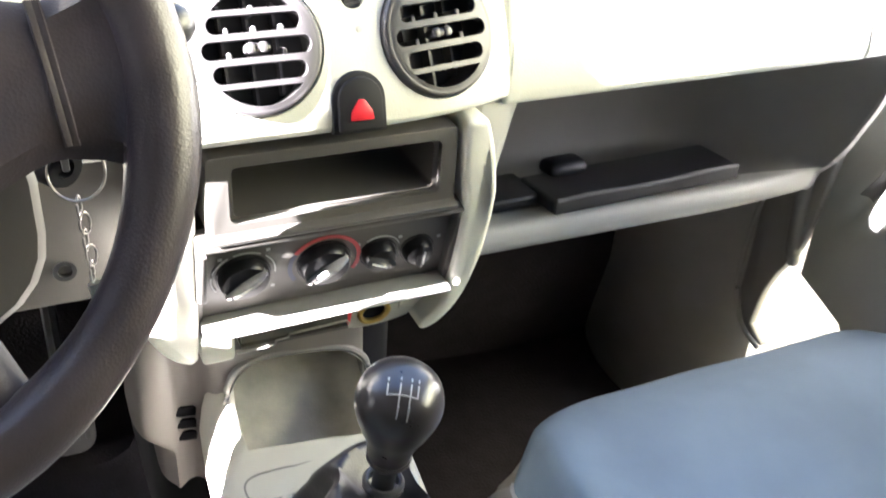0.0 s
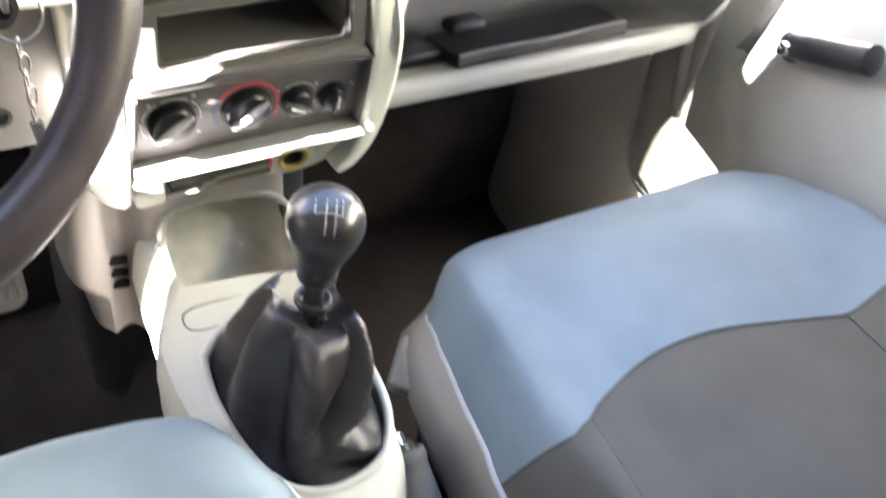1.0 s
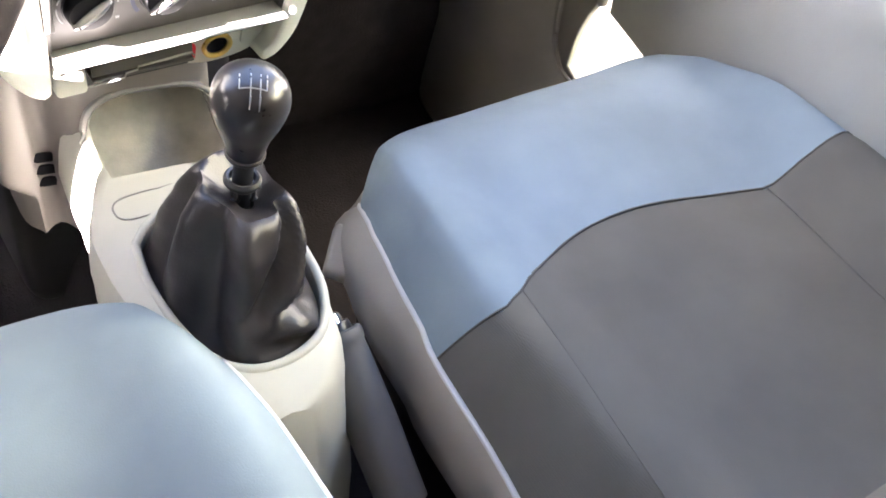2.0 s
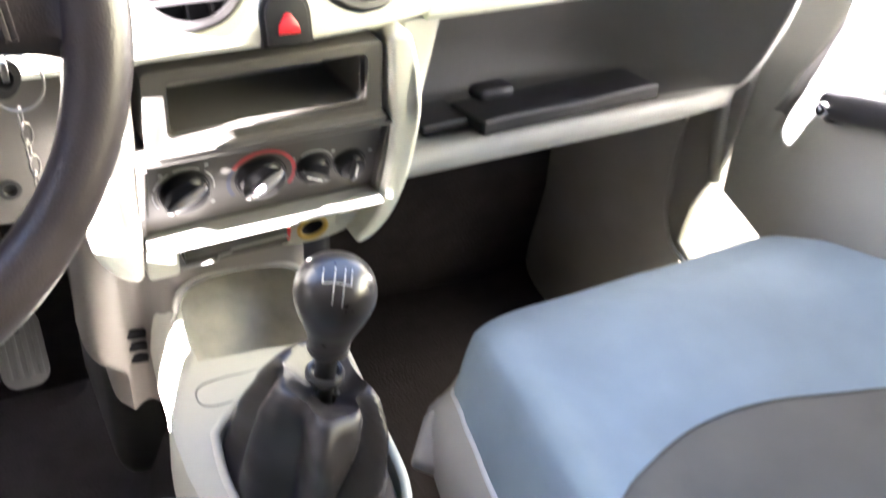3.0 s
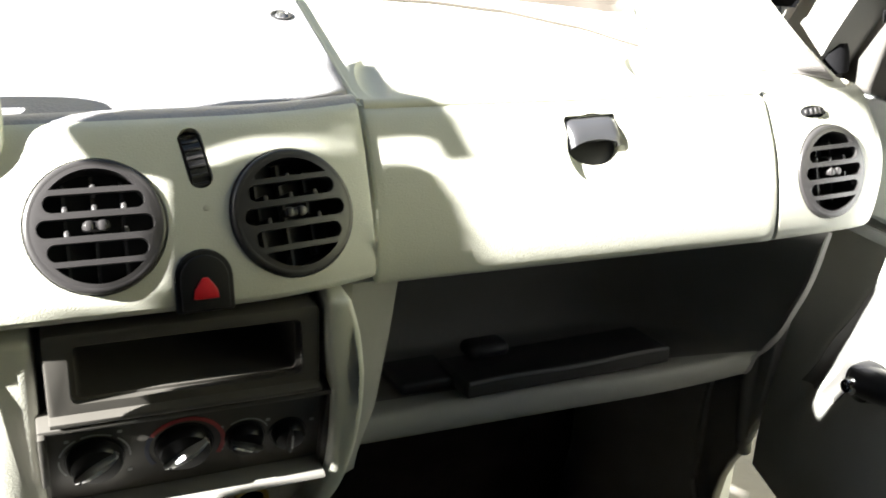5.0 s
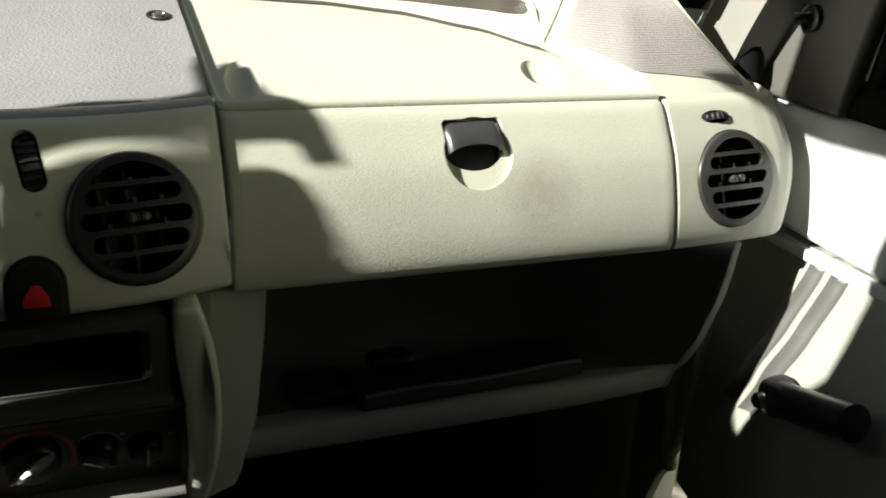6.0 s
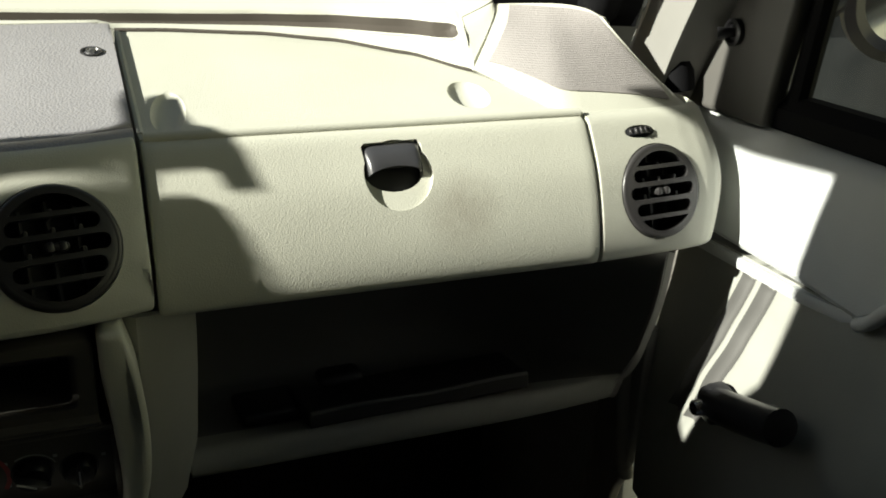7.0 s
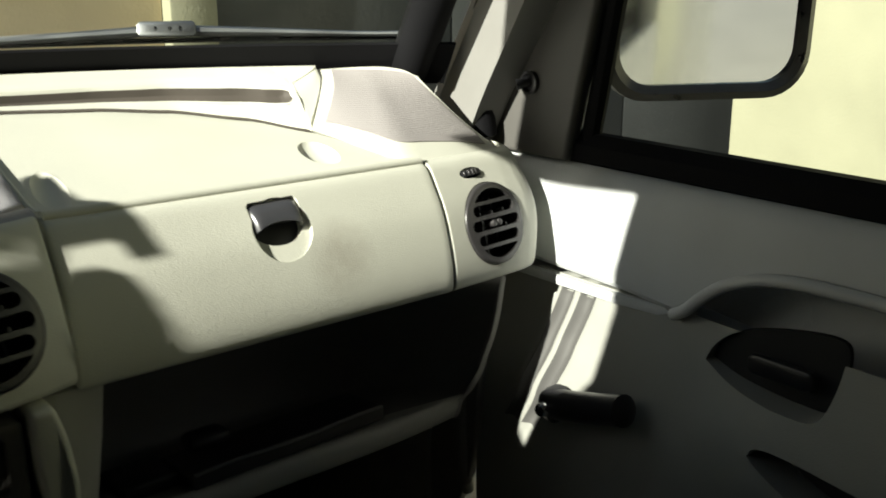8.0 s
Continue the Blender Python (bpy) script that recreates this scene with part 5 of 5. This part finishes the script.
part("grip", lathe([(0, -0.16), (0.0225, -0.16), (0.0235, -0.09), (0.0230, -0.05), (0.0222, -0.02), (0.0218, -0.012), (0.0228, -0.010), (0.0236, -0.004), (0.0226, 0.001), (0.0196, 0.0025), (0.0178, 0.0), (0.0172, -0.012), (0, -0.012)], bmx, 32), TRIM_GREY, brake, "grey-brown plastic grip")
part("button_cup", lathe([(0.0155, -0.010), (0.0155, 0.006), (0.0145, 0.0095), (0.0128, 0.0095), (0.0120, 0.005), (0, 0.004)], bmx, 28), BLACK, brake, "dark round button cup")
part("button", lathe([(0.0105, 0.002), (0.0102, 0.013), (0.0088, 0.0175), (0.005, 0.0195), (0, 0.020)], bmx, 24), CHROME, brake, "chrome release button")
part("lever_arm", tube([b0 + d * 0.12, b0 + d * 0.20, b0 + d * 0.28], 0.013, 12, squash=1.2), BLACK, brake)
part("slot_cover", box((0.035, 0.12, 0.55), (0.095, 0.24, 0.60), 0.01), BLACK_MATT, brake)
tunnel = part("tunnel", thick(loft([[(0.01 + x, y, 0.42 + 0.20 * math.exp(-(x / 0.11) ** 4)) for x in np.linspace(-0.22, 0.22, 17)] for y in (-1.2, 0.3, 1.05)]), 0.01), CARPET)
tagged(tunnel, "black carpeted transmission tunnel between the seats", "floor", kind="structure")


# ---- seats ----
def seat(name_at, mirror, label, taper, insert=(-0.69, 0.48), late=0.0, right=1.0, lift=0.0):
    """A front seat: cushion of blue front roll, grey side rolls and insert, vinyl skirt, backrest. The origin is the cushion's front middle."""
    ox, oy = name_at
    f = -1 if mirror else 1
    ob = thing("car_seat", (ox, oy - 0.25, 0.42), label, "seat", "front seats")
    hw = 0.270

    def plan(u, y):
        """Half width share u at y behind the front edge."""
        inner = 0.97 * (curve_at([(0.0, 0.955), (0.10, 0.955), (0.20, 0.985), (0.30, 1.0), (0.42, 0.955), (0.55, 0.92)], y) if right > 1 else 1.0)
        return u * hw * (right if u > 0 else inner) * curve_at([(-0.001, lerp(0.86, 0.72, taper)), (0.02, lerp(0.93, 0.80, taper)), (0.06, lerp(0.975, 0.875, taper)), (0.12, lerp(0.99, 0.93, taper)), (0.22, lerp(1, 0.975, taper)), (0.30, 1.0), (0.55, 1.0)], y)

    def height(u, y):
        edge = 1 - abs(u) ** 6 * 0.5
        front = lift + curve_at([(0.0, 0.746), (0.012, 0.773), (0.04, 0.797), (0.10, 0.815), (0.18, 0.823), (0.28, 0.817), (0.55, 0.785)], y)
        dish = -0.022 * (1 - min(1, abs(u) / 0.62) ** 3) * min(1, max(0, (y - 0.12) / 0.15))
        roll = 0.020 * math.exp(-((abs(u) - 0.80) / 0.16) ** 2) * min(1, y / 0.2)
        front += 0.009 * max(0.0, -u) * math.exp(-((y - 0.05) / 0.07) ** 2) if right > 1 else 0.0
        return front + dish + roll - (0.045 if u < 0 or right == 1.0 else 0.018) * max(0, abs(u) - 0.86) / 0.14 * abs(u) ** 2 + 0.004 * math.sin(9 * u + 3 * y / 0.1) * 0.25

    def at(u, y, extra=0.0):
        if right > 1:
            u -= 0.10 * max(0.0, y - 0.27) / 0.15 * math.exp(-((u - insert[0]) / 0.4) ** 2)
        bow = (0.045 if u < 0 or right == 1.0 else 0.012) * abs(u) ** 4 - (0.006 * u if right > 1 else 0)
        return (ox + f * plan(u, y), oy - y - bow * max(0, 1 - y / 0.3) , height(u, y) + extra)

    def seam_y(u):
        """How far behind the front edge the blue cloth ends."""
        lo, hi = insert
        extra_blue = 0.019
        m, h = (lo + hi) / 2, (hi - lo) / 2
        k = abs(u - m) / h
        if right > 1 and u > m:
            return late + extra_blue + (0.232 + 0.046 * k ** 2.2 if k < 1 else 0.278 - 0.012 * (k - 1))
        return late + extra_blue + (0.232 + 0.064 * k ** 2.2 if k < 1 else 0.296 + 0.014 * min(1, (k - 1) / 0.2) - 0.03 * max(0, min(1, (k - 1.2) / 0.4)))
    us = np.linspace(-1, 1, 57)
    rows = [[at(u, seam_y(u) * s ** 1.5, 0.003 * math.sin(math.pi * min(1, s * 1.02)) ** 0.7) for s in np.linspace(0, 1, 22)] for u in us]
    part("cushion_front", thick(loft(rows), 0.03), BLUE, ob, "blue velour front roll", sharp=70)
    for name, a, b, mat, sink in (("side_roll", -1.0, insert[0] - 0.0006, GREY_CLOTH, 0.0), ("insert", insert[0] + 0.0006, insert[1] - 0.0006, GREY_CLOTH, -0.0008), ("side_roll", insert[1] + 0.0006, 1.0, GREY_CLOTH, 0.0)):
        rows = []
        for u in np.linspace(a, b, 23 if name == "insert" else 11):
            edge = min(1, min(abs(u - a), abs(u - b)) / 0.05)
            rows.append([at(u, lerp(seam_y(u) + 0.0006, 0.66, s), sink + 0.0030 * (min(1, s / 0.05) ** 0.8) * edge ** 0.8 - 0.0006) for s in [0, 0.015, 0.05] + list(np.linspace(0.1, 1, 14))])
        part(name, thick(loft(rows), 0.03), mat, ob, "dark grey woven insert" if name == "insert" else "dark grey woven side roll", sharp=70)
    for u in insert:
        part("seam", tube([at(u, lerp(seam_y(u), 0.65, s), -0.0010) for s in np.linspace(0, 1, 14)], 0.0014, 6), GREY_CLOTH, ob)
    part("seam", tube([at(u, seam_y(u), -0.0004) for u in np.linspace(-0.99, 0.99, 50)], 0.0012, 6), GREY_CLOTH, ob)
    # skirt and piping round the cushion
    loop = [(-1.0, y) for y in np.linspace(0.66, 0.0, 28)] + [(u, 0.0) for u in np.linspace(-0.95, 0.95, 30)] + [(1.0, y) for y in np.linspace(0.0, 0.66, 28)]
    edge = [Vector(at(u, y)) for u, y in loop]
    rows = []
    for p, (u, y) in zip(edge, loop):
        c = Vector((ox, oy - 0.28, 0))
        out = Vector((p.x - c.x, p.y - c.y, 0)).normalized()
        out *= curve_at([(0.0, 2.0), (0.15, 1.8), (0.30, 0.8), (0.50, 0.3)], y) if right > 1 and u < -0.9 else 1.0
        rows.append([p + out * 0.0005 + Vector((0, 0, 0.001)), p + out * 0.008 - Vector((0, 0, 0.012)), p + out * 0.013 - Vector((0, 0, 0.03)), p + out * 0.015 - Vector((0, 0, 0.06)), p + out * 0.009 - Vector((0, 0, 0.10)), p - out * 0.015 - Vector((0, 0, 0.125))])
    part("skirt", thick(loft(rows), 0.006, (0, -1, 0)), VINYL, ob, "beige vinyl skirt", sharp=70)
    part("piping", tube([p + Vector((0, 0, 0.0015)) for p in edge], 0.0030, 8), PIPING, ob, "pale piping")
    part("seat_base", box((ox - 0.20, oy - 0.50, 0.42), (ox + 0.20, oy - 0.06, 0.70), 0.02), BLACK_MATT, ob)
    if right > 1:
        part("rail_cap", moved(box((-0.016, -0.030, -0.009), (0.016, 0.030, 0.009), 0.006, 3), Matrix.Translation((0.128, 0.492, 0.730)) @ pose(0, 0, 0, 18, 20, -35)), VINYL, ob, "pale plastic cap on the seat rail")
    # backrest
    rows = []
    for s in np.linspace(0, 1, 16):
        z, yb = lerp(0.80, 1.38, s), oy - 0.60 - 0.24 * s
        w = curve_at([(0, 0.235), (0.3, 0.25), (0.8, 0.225), (1, 0.17)], s)
        th = lerp(0.07, 0.04, s)
        rows.append([(ox + w * math.cos(a) * (1 if abs(math.cos(a)) < 0.9 else 1), yb - th + th * math.copysign(abs(math.sin(a)) ** 0.5, math.sin(a)) + 0.03 * abs(math.cos(a)) ** 3, z) for a in np.linspace(0, 2 * math.pi, 29)[:-1]])
    part("backrest", loft(rows, ring=True, caps=True), GREY_CLOTH, ob, "dark grey woven backrest", sharp=70)
    hx = f * (hw + 0.018)
    part("hinge_cover", prism([(oy - 0.30, 0.70), (oy - 0.235, 0.775), (oy - 0.245, 0.80), (oy - 0.30, 0.815), (oy - 0.42, 0.83), (oy - 0.52, 0.80), (oy - 0.52, 0.70)], "x", ox + hx - 0.012, ox + hx + 0.016, 0.006), VINYL, ob, "pale plastic hinge cover")
    return ob


seat((0.372, 0.604), False, "passenger seat with a blue velour front and grey woven insert", 1.0, right=1.20)
seat((-0.320, 0.468), True, "driver seat with a blue velour front and grey woven insert", 0.3, (-0.66, 0.62), 0.08, lift=0.05)

# ---- passenger door, slightly ajar ----
door = thing("passenger_door", (0.73, 0.1, 0.45), "grey plastic passenger door trim with a window winder, slightly ajar", "door")


def groove_line(z):
    """How far the pressed grooves lean forward at a height."""
    return curve_at([(0.84, 0.100), (0.88, 0.071), (0.947, 0.040), (1.011, 0.018), (1.072, 0.0), (1.092, -0.005)], z)


def door_x(y, z):
    """The inner face of the door trim."""
    x = curve_at([(0.40, 0.672), (0.80, 0.668), (0.95, 0.676), (1.05, 0.697), (1.092, 0.705)], z)
    arm = 0.030 * math.exp(-((z - 1.00) / 0.075) ** 2) * min(1, max(0, (0.43 - y) / 0.10))
    across = y - groove_line(z)
    fade = min(1, max(0, (1.086 - z) / 0.010)) * min(1, max(0, (z - 0.84) / 0.08)) * (1 if 0.552 < across < 0.612 else 0)
    return x - arm + 0.0045 * fade * (1 - math.cos(2 * math.pi * (across - 0.552) / 0.030))


def door_front(z):
    return curve_at([(0.40, 0.598), (0.62, 0.600), (0.70, 0.616), (0.742, 0.628), (0.758, 0.672), (0.768, 0.710), (0.85, 0.712), (1.2, 0.712)], z)


rows = []
for z in np.linspace(0.46, 1.092, 52):
    rows.append([(door_x(y, z), y, z) for y in [lerp(door_front(z), 0.50, s) for s in np.linspace(0, 1, 64)[:-1]] + list(np.linspace(0.50, -0.50, 34))])
trim = part("door_trim", thick(loft(rows), 0.045, (1, 0, 0)), TRIM_PALE, door, "grey grained lower door trim")
# darker strips laid in the grooves to stand for their shade
for mid, half in ((0.5975, 0.0095), (0.567, 0.0108)):
    rows = [[(door_x(mid + groove_line(z) + u * half, z) - 0.0012, mid + groove_line(z) + u * half, z) for u in np.linspace(-1, 1, 7)] for z in np.linspace(1.080, 0.905, 28)]
    part("groove_shade", thick(loft(rows), 0.003, (1, 0, 0)), TRIM_GREY, door, "grey strip standing for the shade in a pressed groove")
rows = []
for y in np.linspace(0.735, -0.50, 40):
    dip = curve_at([(-0.5, 0.052), (0.20, 0.062), (0.31, 0.062), (0.37, 0.048), (0.405, 0.026), (0.428, 0.006), (0.450, -0.006), (0.52, 0.0), (0.74, 0.008)], y)
    z0 = 1.096 + dip
    rows.append([(0.742, y, 1.215), (0.726, y, 1.216), (0.716, y, 1.212), (0.709, y, 1.200), (0.704, y, lerp(1.2, z0, 0.4)), (0.700, y, z0 + 0.012), (0.699, y, z0 + 0.005), (0.702, y, z0), (0.712, y, z0 - 0.002), (0.742, y, z0)])
part("door_shoulder", loft(rows, ring=True, caps=True), DOOR_GREY, door, "smooth grey upper door panel")
rows = []
for y in np.linspace(0.712, 0.455, 24):
    o = 0.008 * max(0, (0.52 - y) / 0.065)
    rows.append([(0.698 + o, y, 1.0905), (0.696 + o, y, 1.086), (0.697 + o, y, 1.080), (0.71, y, 1.080), (0.71, y, 1.0905)])
part("trim_lip", loft(rows, ring=True, caps=True), DOOR_GREY, door)
hollow = [tuple(p) for p in smooth_path([(0.402, 1.056), (0.392, 1.076), (0.365, 1.094), (0.311, 1.108), (0.270, 1.110), (0.262, 1.09), (0.268, 1.045), (0.30, 1.038), (0.364, 1.044), (0.402, 1.056)], 5)[:-1]]
cut(trim, prism(hollow, "x", 0.60, 0.708))
part("handle_bowl", prism(hollow, "x", 0.706, 0.712), BLACK_MATT, door)
part("door_handle", prism(rounded(0.070, 0.020, 0.009, 5, 0.318, 1.070), "x", 0.686, 0.696, 0.004), BLACK, door, "black inner door handle")
pull = [tuple(p) for p in smooth_path([(0.325, 0.994), (0.318, 1.003), (0.293, 1.005), (0.232, 1.000), (0.098, 0.985), (0.093, 0.950), (0.138, 0.938), (0.208, 0.948), (0.274, 0.968), (0.308, 0.984), (0.325, 0.994)], 5)[:-1]]
cut(trim, prism(pull, "x", 0.60, 0.70))
part("pull_bowl", prism(pull, "x", 0.698, 0.705), BLACK_MATT, door)
part("arch_moulding", tube(smooth_path([(0.699, 0.448, 1.088), (0.692, 0.428, 1.100), (0.688, 0.405, 1.121), (0.687, 0.373, 1.142), (0.688, 0.316, 1.157), (0.690, 0.20, 1.158), (0.690, 0.0, 1.152), (0.69, -0.4, 1.145)], 6), 0.0065, 10), DOOR_GREY, door)
# winder
crank = part("window_winder", lathe([(0.021, 0.022), (0.021, 0.012), (0.019, 0.004), (0.012, 0.0), (0.009, -0.004), (0.009, 0.004), (0, 0.004)], Matrix.Translation((0.650, 0.572, 0.955)) @ pose(0, 0, 0, 0, 90, 0), 28), BLACK, door, "black window winder with a bright hub")
part("winder_hub", lathe([(0.008, 0.006), (0.008, -0.010), (0.0065, -0.012), (0.004, -0.012), (0.004, -0.004), (0, -0.004)], Matrix.Translation((0.648, 0.572, 0.955)) @ pose(0, 0, 0, 0, 90, 0), 20), CHROME, crank, "bright steel hub")
part("winder_arm", tube(smooth_path([(0.662, 0.575, 0.955), (0.655, 0.54, 0.966), (0.650, 0.50, 0.979), (0.647, 0.468, 0.990), (0.646, 0.458, 0.993)], 4), lambda s: 0.0175 if s < 0.85 else 0.0175 * math.sqrt(max(0.05, 1 - ((s - 0.85) / 0.15) ** 2)), 16, squash=1.0), BLACK, crank)
# window edge, sail and glass
rows = [[(x, y, z) for x, z in ((0.730, 1.2135), (0.7235, 1.219), (0.7235, 1.237), (0.733, 1.249), (0.748, 1.249), (0.752, 1.2135))] for y in np.linspace(0.635, -0.50, 12)]
part("window_seal", loft(rows, ring=True, caps=True), RUBBER, door, "black rubber window seal")
sail = [tuple(p) for p in smooth_path([(0.742, 1.2165), (0.745, 1.25), (0.722, 1.31), (0.676, 1.40), (0.64, 1.47)], 4)] + [(0.560, 1.47), (0.590, 1.35), (0.614, 1.240), (0.618, 1.2165)]
part("mirror_sail", prism(sail, "x", 0.712, 0.735, 0.006, 3), SAIL, door, "dark grey cover inside the door mirror")
part("run_channel", tube([(0.738, 0.604, 1.235), (0.737, 0.580, 1.36), (0.730, 0.552, 1.47), (0.69, 0.44, 1.75)], 0.011, 8), RUBBER, door)
part("mirror_boss", lathe([(0.013, 0.004), (0.013, -0.003), (0.010, -0.004), (0.008, 0.0), (0, 0.0)], Matrix.Translation((0.709, 0.672, 1.300)) @ pose(0, 0, 0, 0, 90, 0), 28), BLACK, door)
part("mirror_lever", tube([(0.710, 0.672, 1.300), (0.702, 0.677, 1.299), (0.697, 0.681, 1.298)], lambda s: 0.004 + 0.0025 * s, 12), BLACK, door, "black mirror adjusting lever")
pane = part("door_glass", loft([[(0.744, y, 1.24), (0.735, y, 1.40), (0.69, y - 0.02, 1.77)] for y in (0.60, 0.3, 0.0, -0.48)]), CLEAR, door, "clear door window")
pane.visible_shadow = False
part("door_frame_top", tube([(0.69, 0.46, 1.75), (0.672, 0.34, 1.78), (0.672, -0.5, 1.78)], 0.022, 8), RUBBER, door)
part("outer_skin", prism([(-0.5, 0.42), (0.57, 0.42), (0.58, 0.86), (0.71, 0.90), (0.74, 1.22), (-0.5, 1.22)], "x", 0.775, 0.80, 0.01), PAINT, door, "white painted outer skin")
part("door_seal", tube(smooth_path([(0.690, 0.728, 1.235), (0.683, 0.730, 1.29), (0.674, 0.712, 1.36), (0.665, 0.650, 1.46), (0.64, 0.52, 1.70)], 4), 0.017, 10), RUBBER, door, "black door seal")

# ---- door mirror outside ----
mirror = thing("door_mirror", (0.80, 0.66, 1.26), "black door mirror with a bright lower rim", "mirror")
MM = Matrix.Translation((0.990, 0.638, 1.374)) @ pose(0, 0, 0, 2, 0, -29)
rows = []
for s in np.linspace(0, 1, 9):
    k = math.sqrt(max(0.02, 1 - (s * 0.97) ** 2))
    rows.append([MM @ Vector((x * k, 0.010 + 0.10 * s, z * k)) for x, z in rounded(0.272, 0.222, 0.055, 7)])
part("housing", loft(rows, ring=True, caps=True), BLACK, mirror, "black plastic housing")
outer, inner = rounded(0.279, 0.228, 0.058, 7), rounded(0.240, 0.188, 0.045, 7)
rows = [[MM @ Vector((x, y, z)) for x, z in line] for line, y in ((outer, 0.014), (outer, -0.006), ([(a[0] * 0.5 + b[0] * 0.5, a[1] * 0.5 + b[1] * 0.5) for a, b in zip(outer, inner)], -0.013), (inner, -0.008), (inner, 0.008))]
part("mirror_rim", loft(rows, ring=True), GLOSSY, mirror, "glossy dark rim")
part("mirror_glass", moved(prism([(x * 1.01, z * 1.01) for x, z in inner], "y", -0.002, 0.004), MM), MIRROR, mirror, "silvered mirror glass")
part("mirror_arm", tube(smooth_path([(0.77, 0.705, 1.285), (0.82, 0.715, 1.300), (0.88, 0.725, 1.330)], 4), lambda s: 0.028 - 0.006 * s, 12, squash=0.7), BLACK, mirror, "black mirror arm")

# ---- wipers ----
wiper = thing("windscreen_wiper", (0.40, 0.97, 1.33), "grey metal windscreen wiper at rest", "wiper")


def rest(x, up, out):
    """A place just outside the foot of the windscreen."""
    return Vector((x, base_y(x) + 0.035 + out, 1.3475 + up + 0.006 * (x - 0.4)))


xs = np.linspace(0.20, 0.615, 22)
part("blade", tube([rest(x, 0.0, 0.012) for x in xs], 0.0032, 8), RUBBER, wiper, "black rubber blade")
part("bridge", tube([rest(x, 0.0035 + 0.0075 * max(0, 1 - abs(x - 0.395) / 0.19), 0.006) for x in xs], lambda s: 0.0032 + 0.0034 * max(0, 1 - abs(s - 0.47) / 0.42), 8), STEEL, wiper, "grey sprung bridge")
for a in (0.255, 0.325, 0.475, 0.545):
    part("claw", tube([rest(a + d, 0.0035 - 0.0025 * (d / 0.028) ** 2, 0.009) for d in np.linspace(-0.028, 0.028, 9)], 0.0022, 6), BLACK, wiper)
plate = moved(prism(rounded(0.062, 0.017, 0.005, 4), "y", -0.003, 0.003, 0.001), Matrix.Translation(rest(0.392, 0.013, -0.002)) @ pose(0, 0, 0, -20, 0, -24))
plate = part("pivot_plate", plate, STEEL, wiper, "drilled grey pivot plate")
for d in (-0.012, 0.002, 0.012):
    cut(plate, moved(lathe([(0, -0.02), (0.0022, -0.02), (0.0022, 0.02), (0, 0.02)], pose(0, 0, 0, 90, 0, 0), 12), Matrix.Translation(rest(0.392 + d, 0.014, -0.002 - 0.45 * d))))
part("arm", tube([rest(0.05, -0.012, 0.09), rest(0.15, 0.0, 0.06), rest(0.27, 0.007, 0.025), rest(0.385, 0.012, 0.003)], 0.005, 8, squash=0.6), STEEL, wiper)
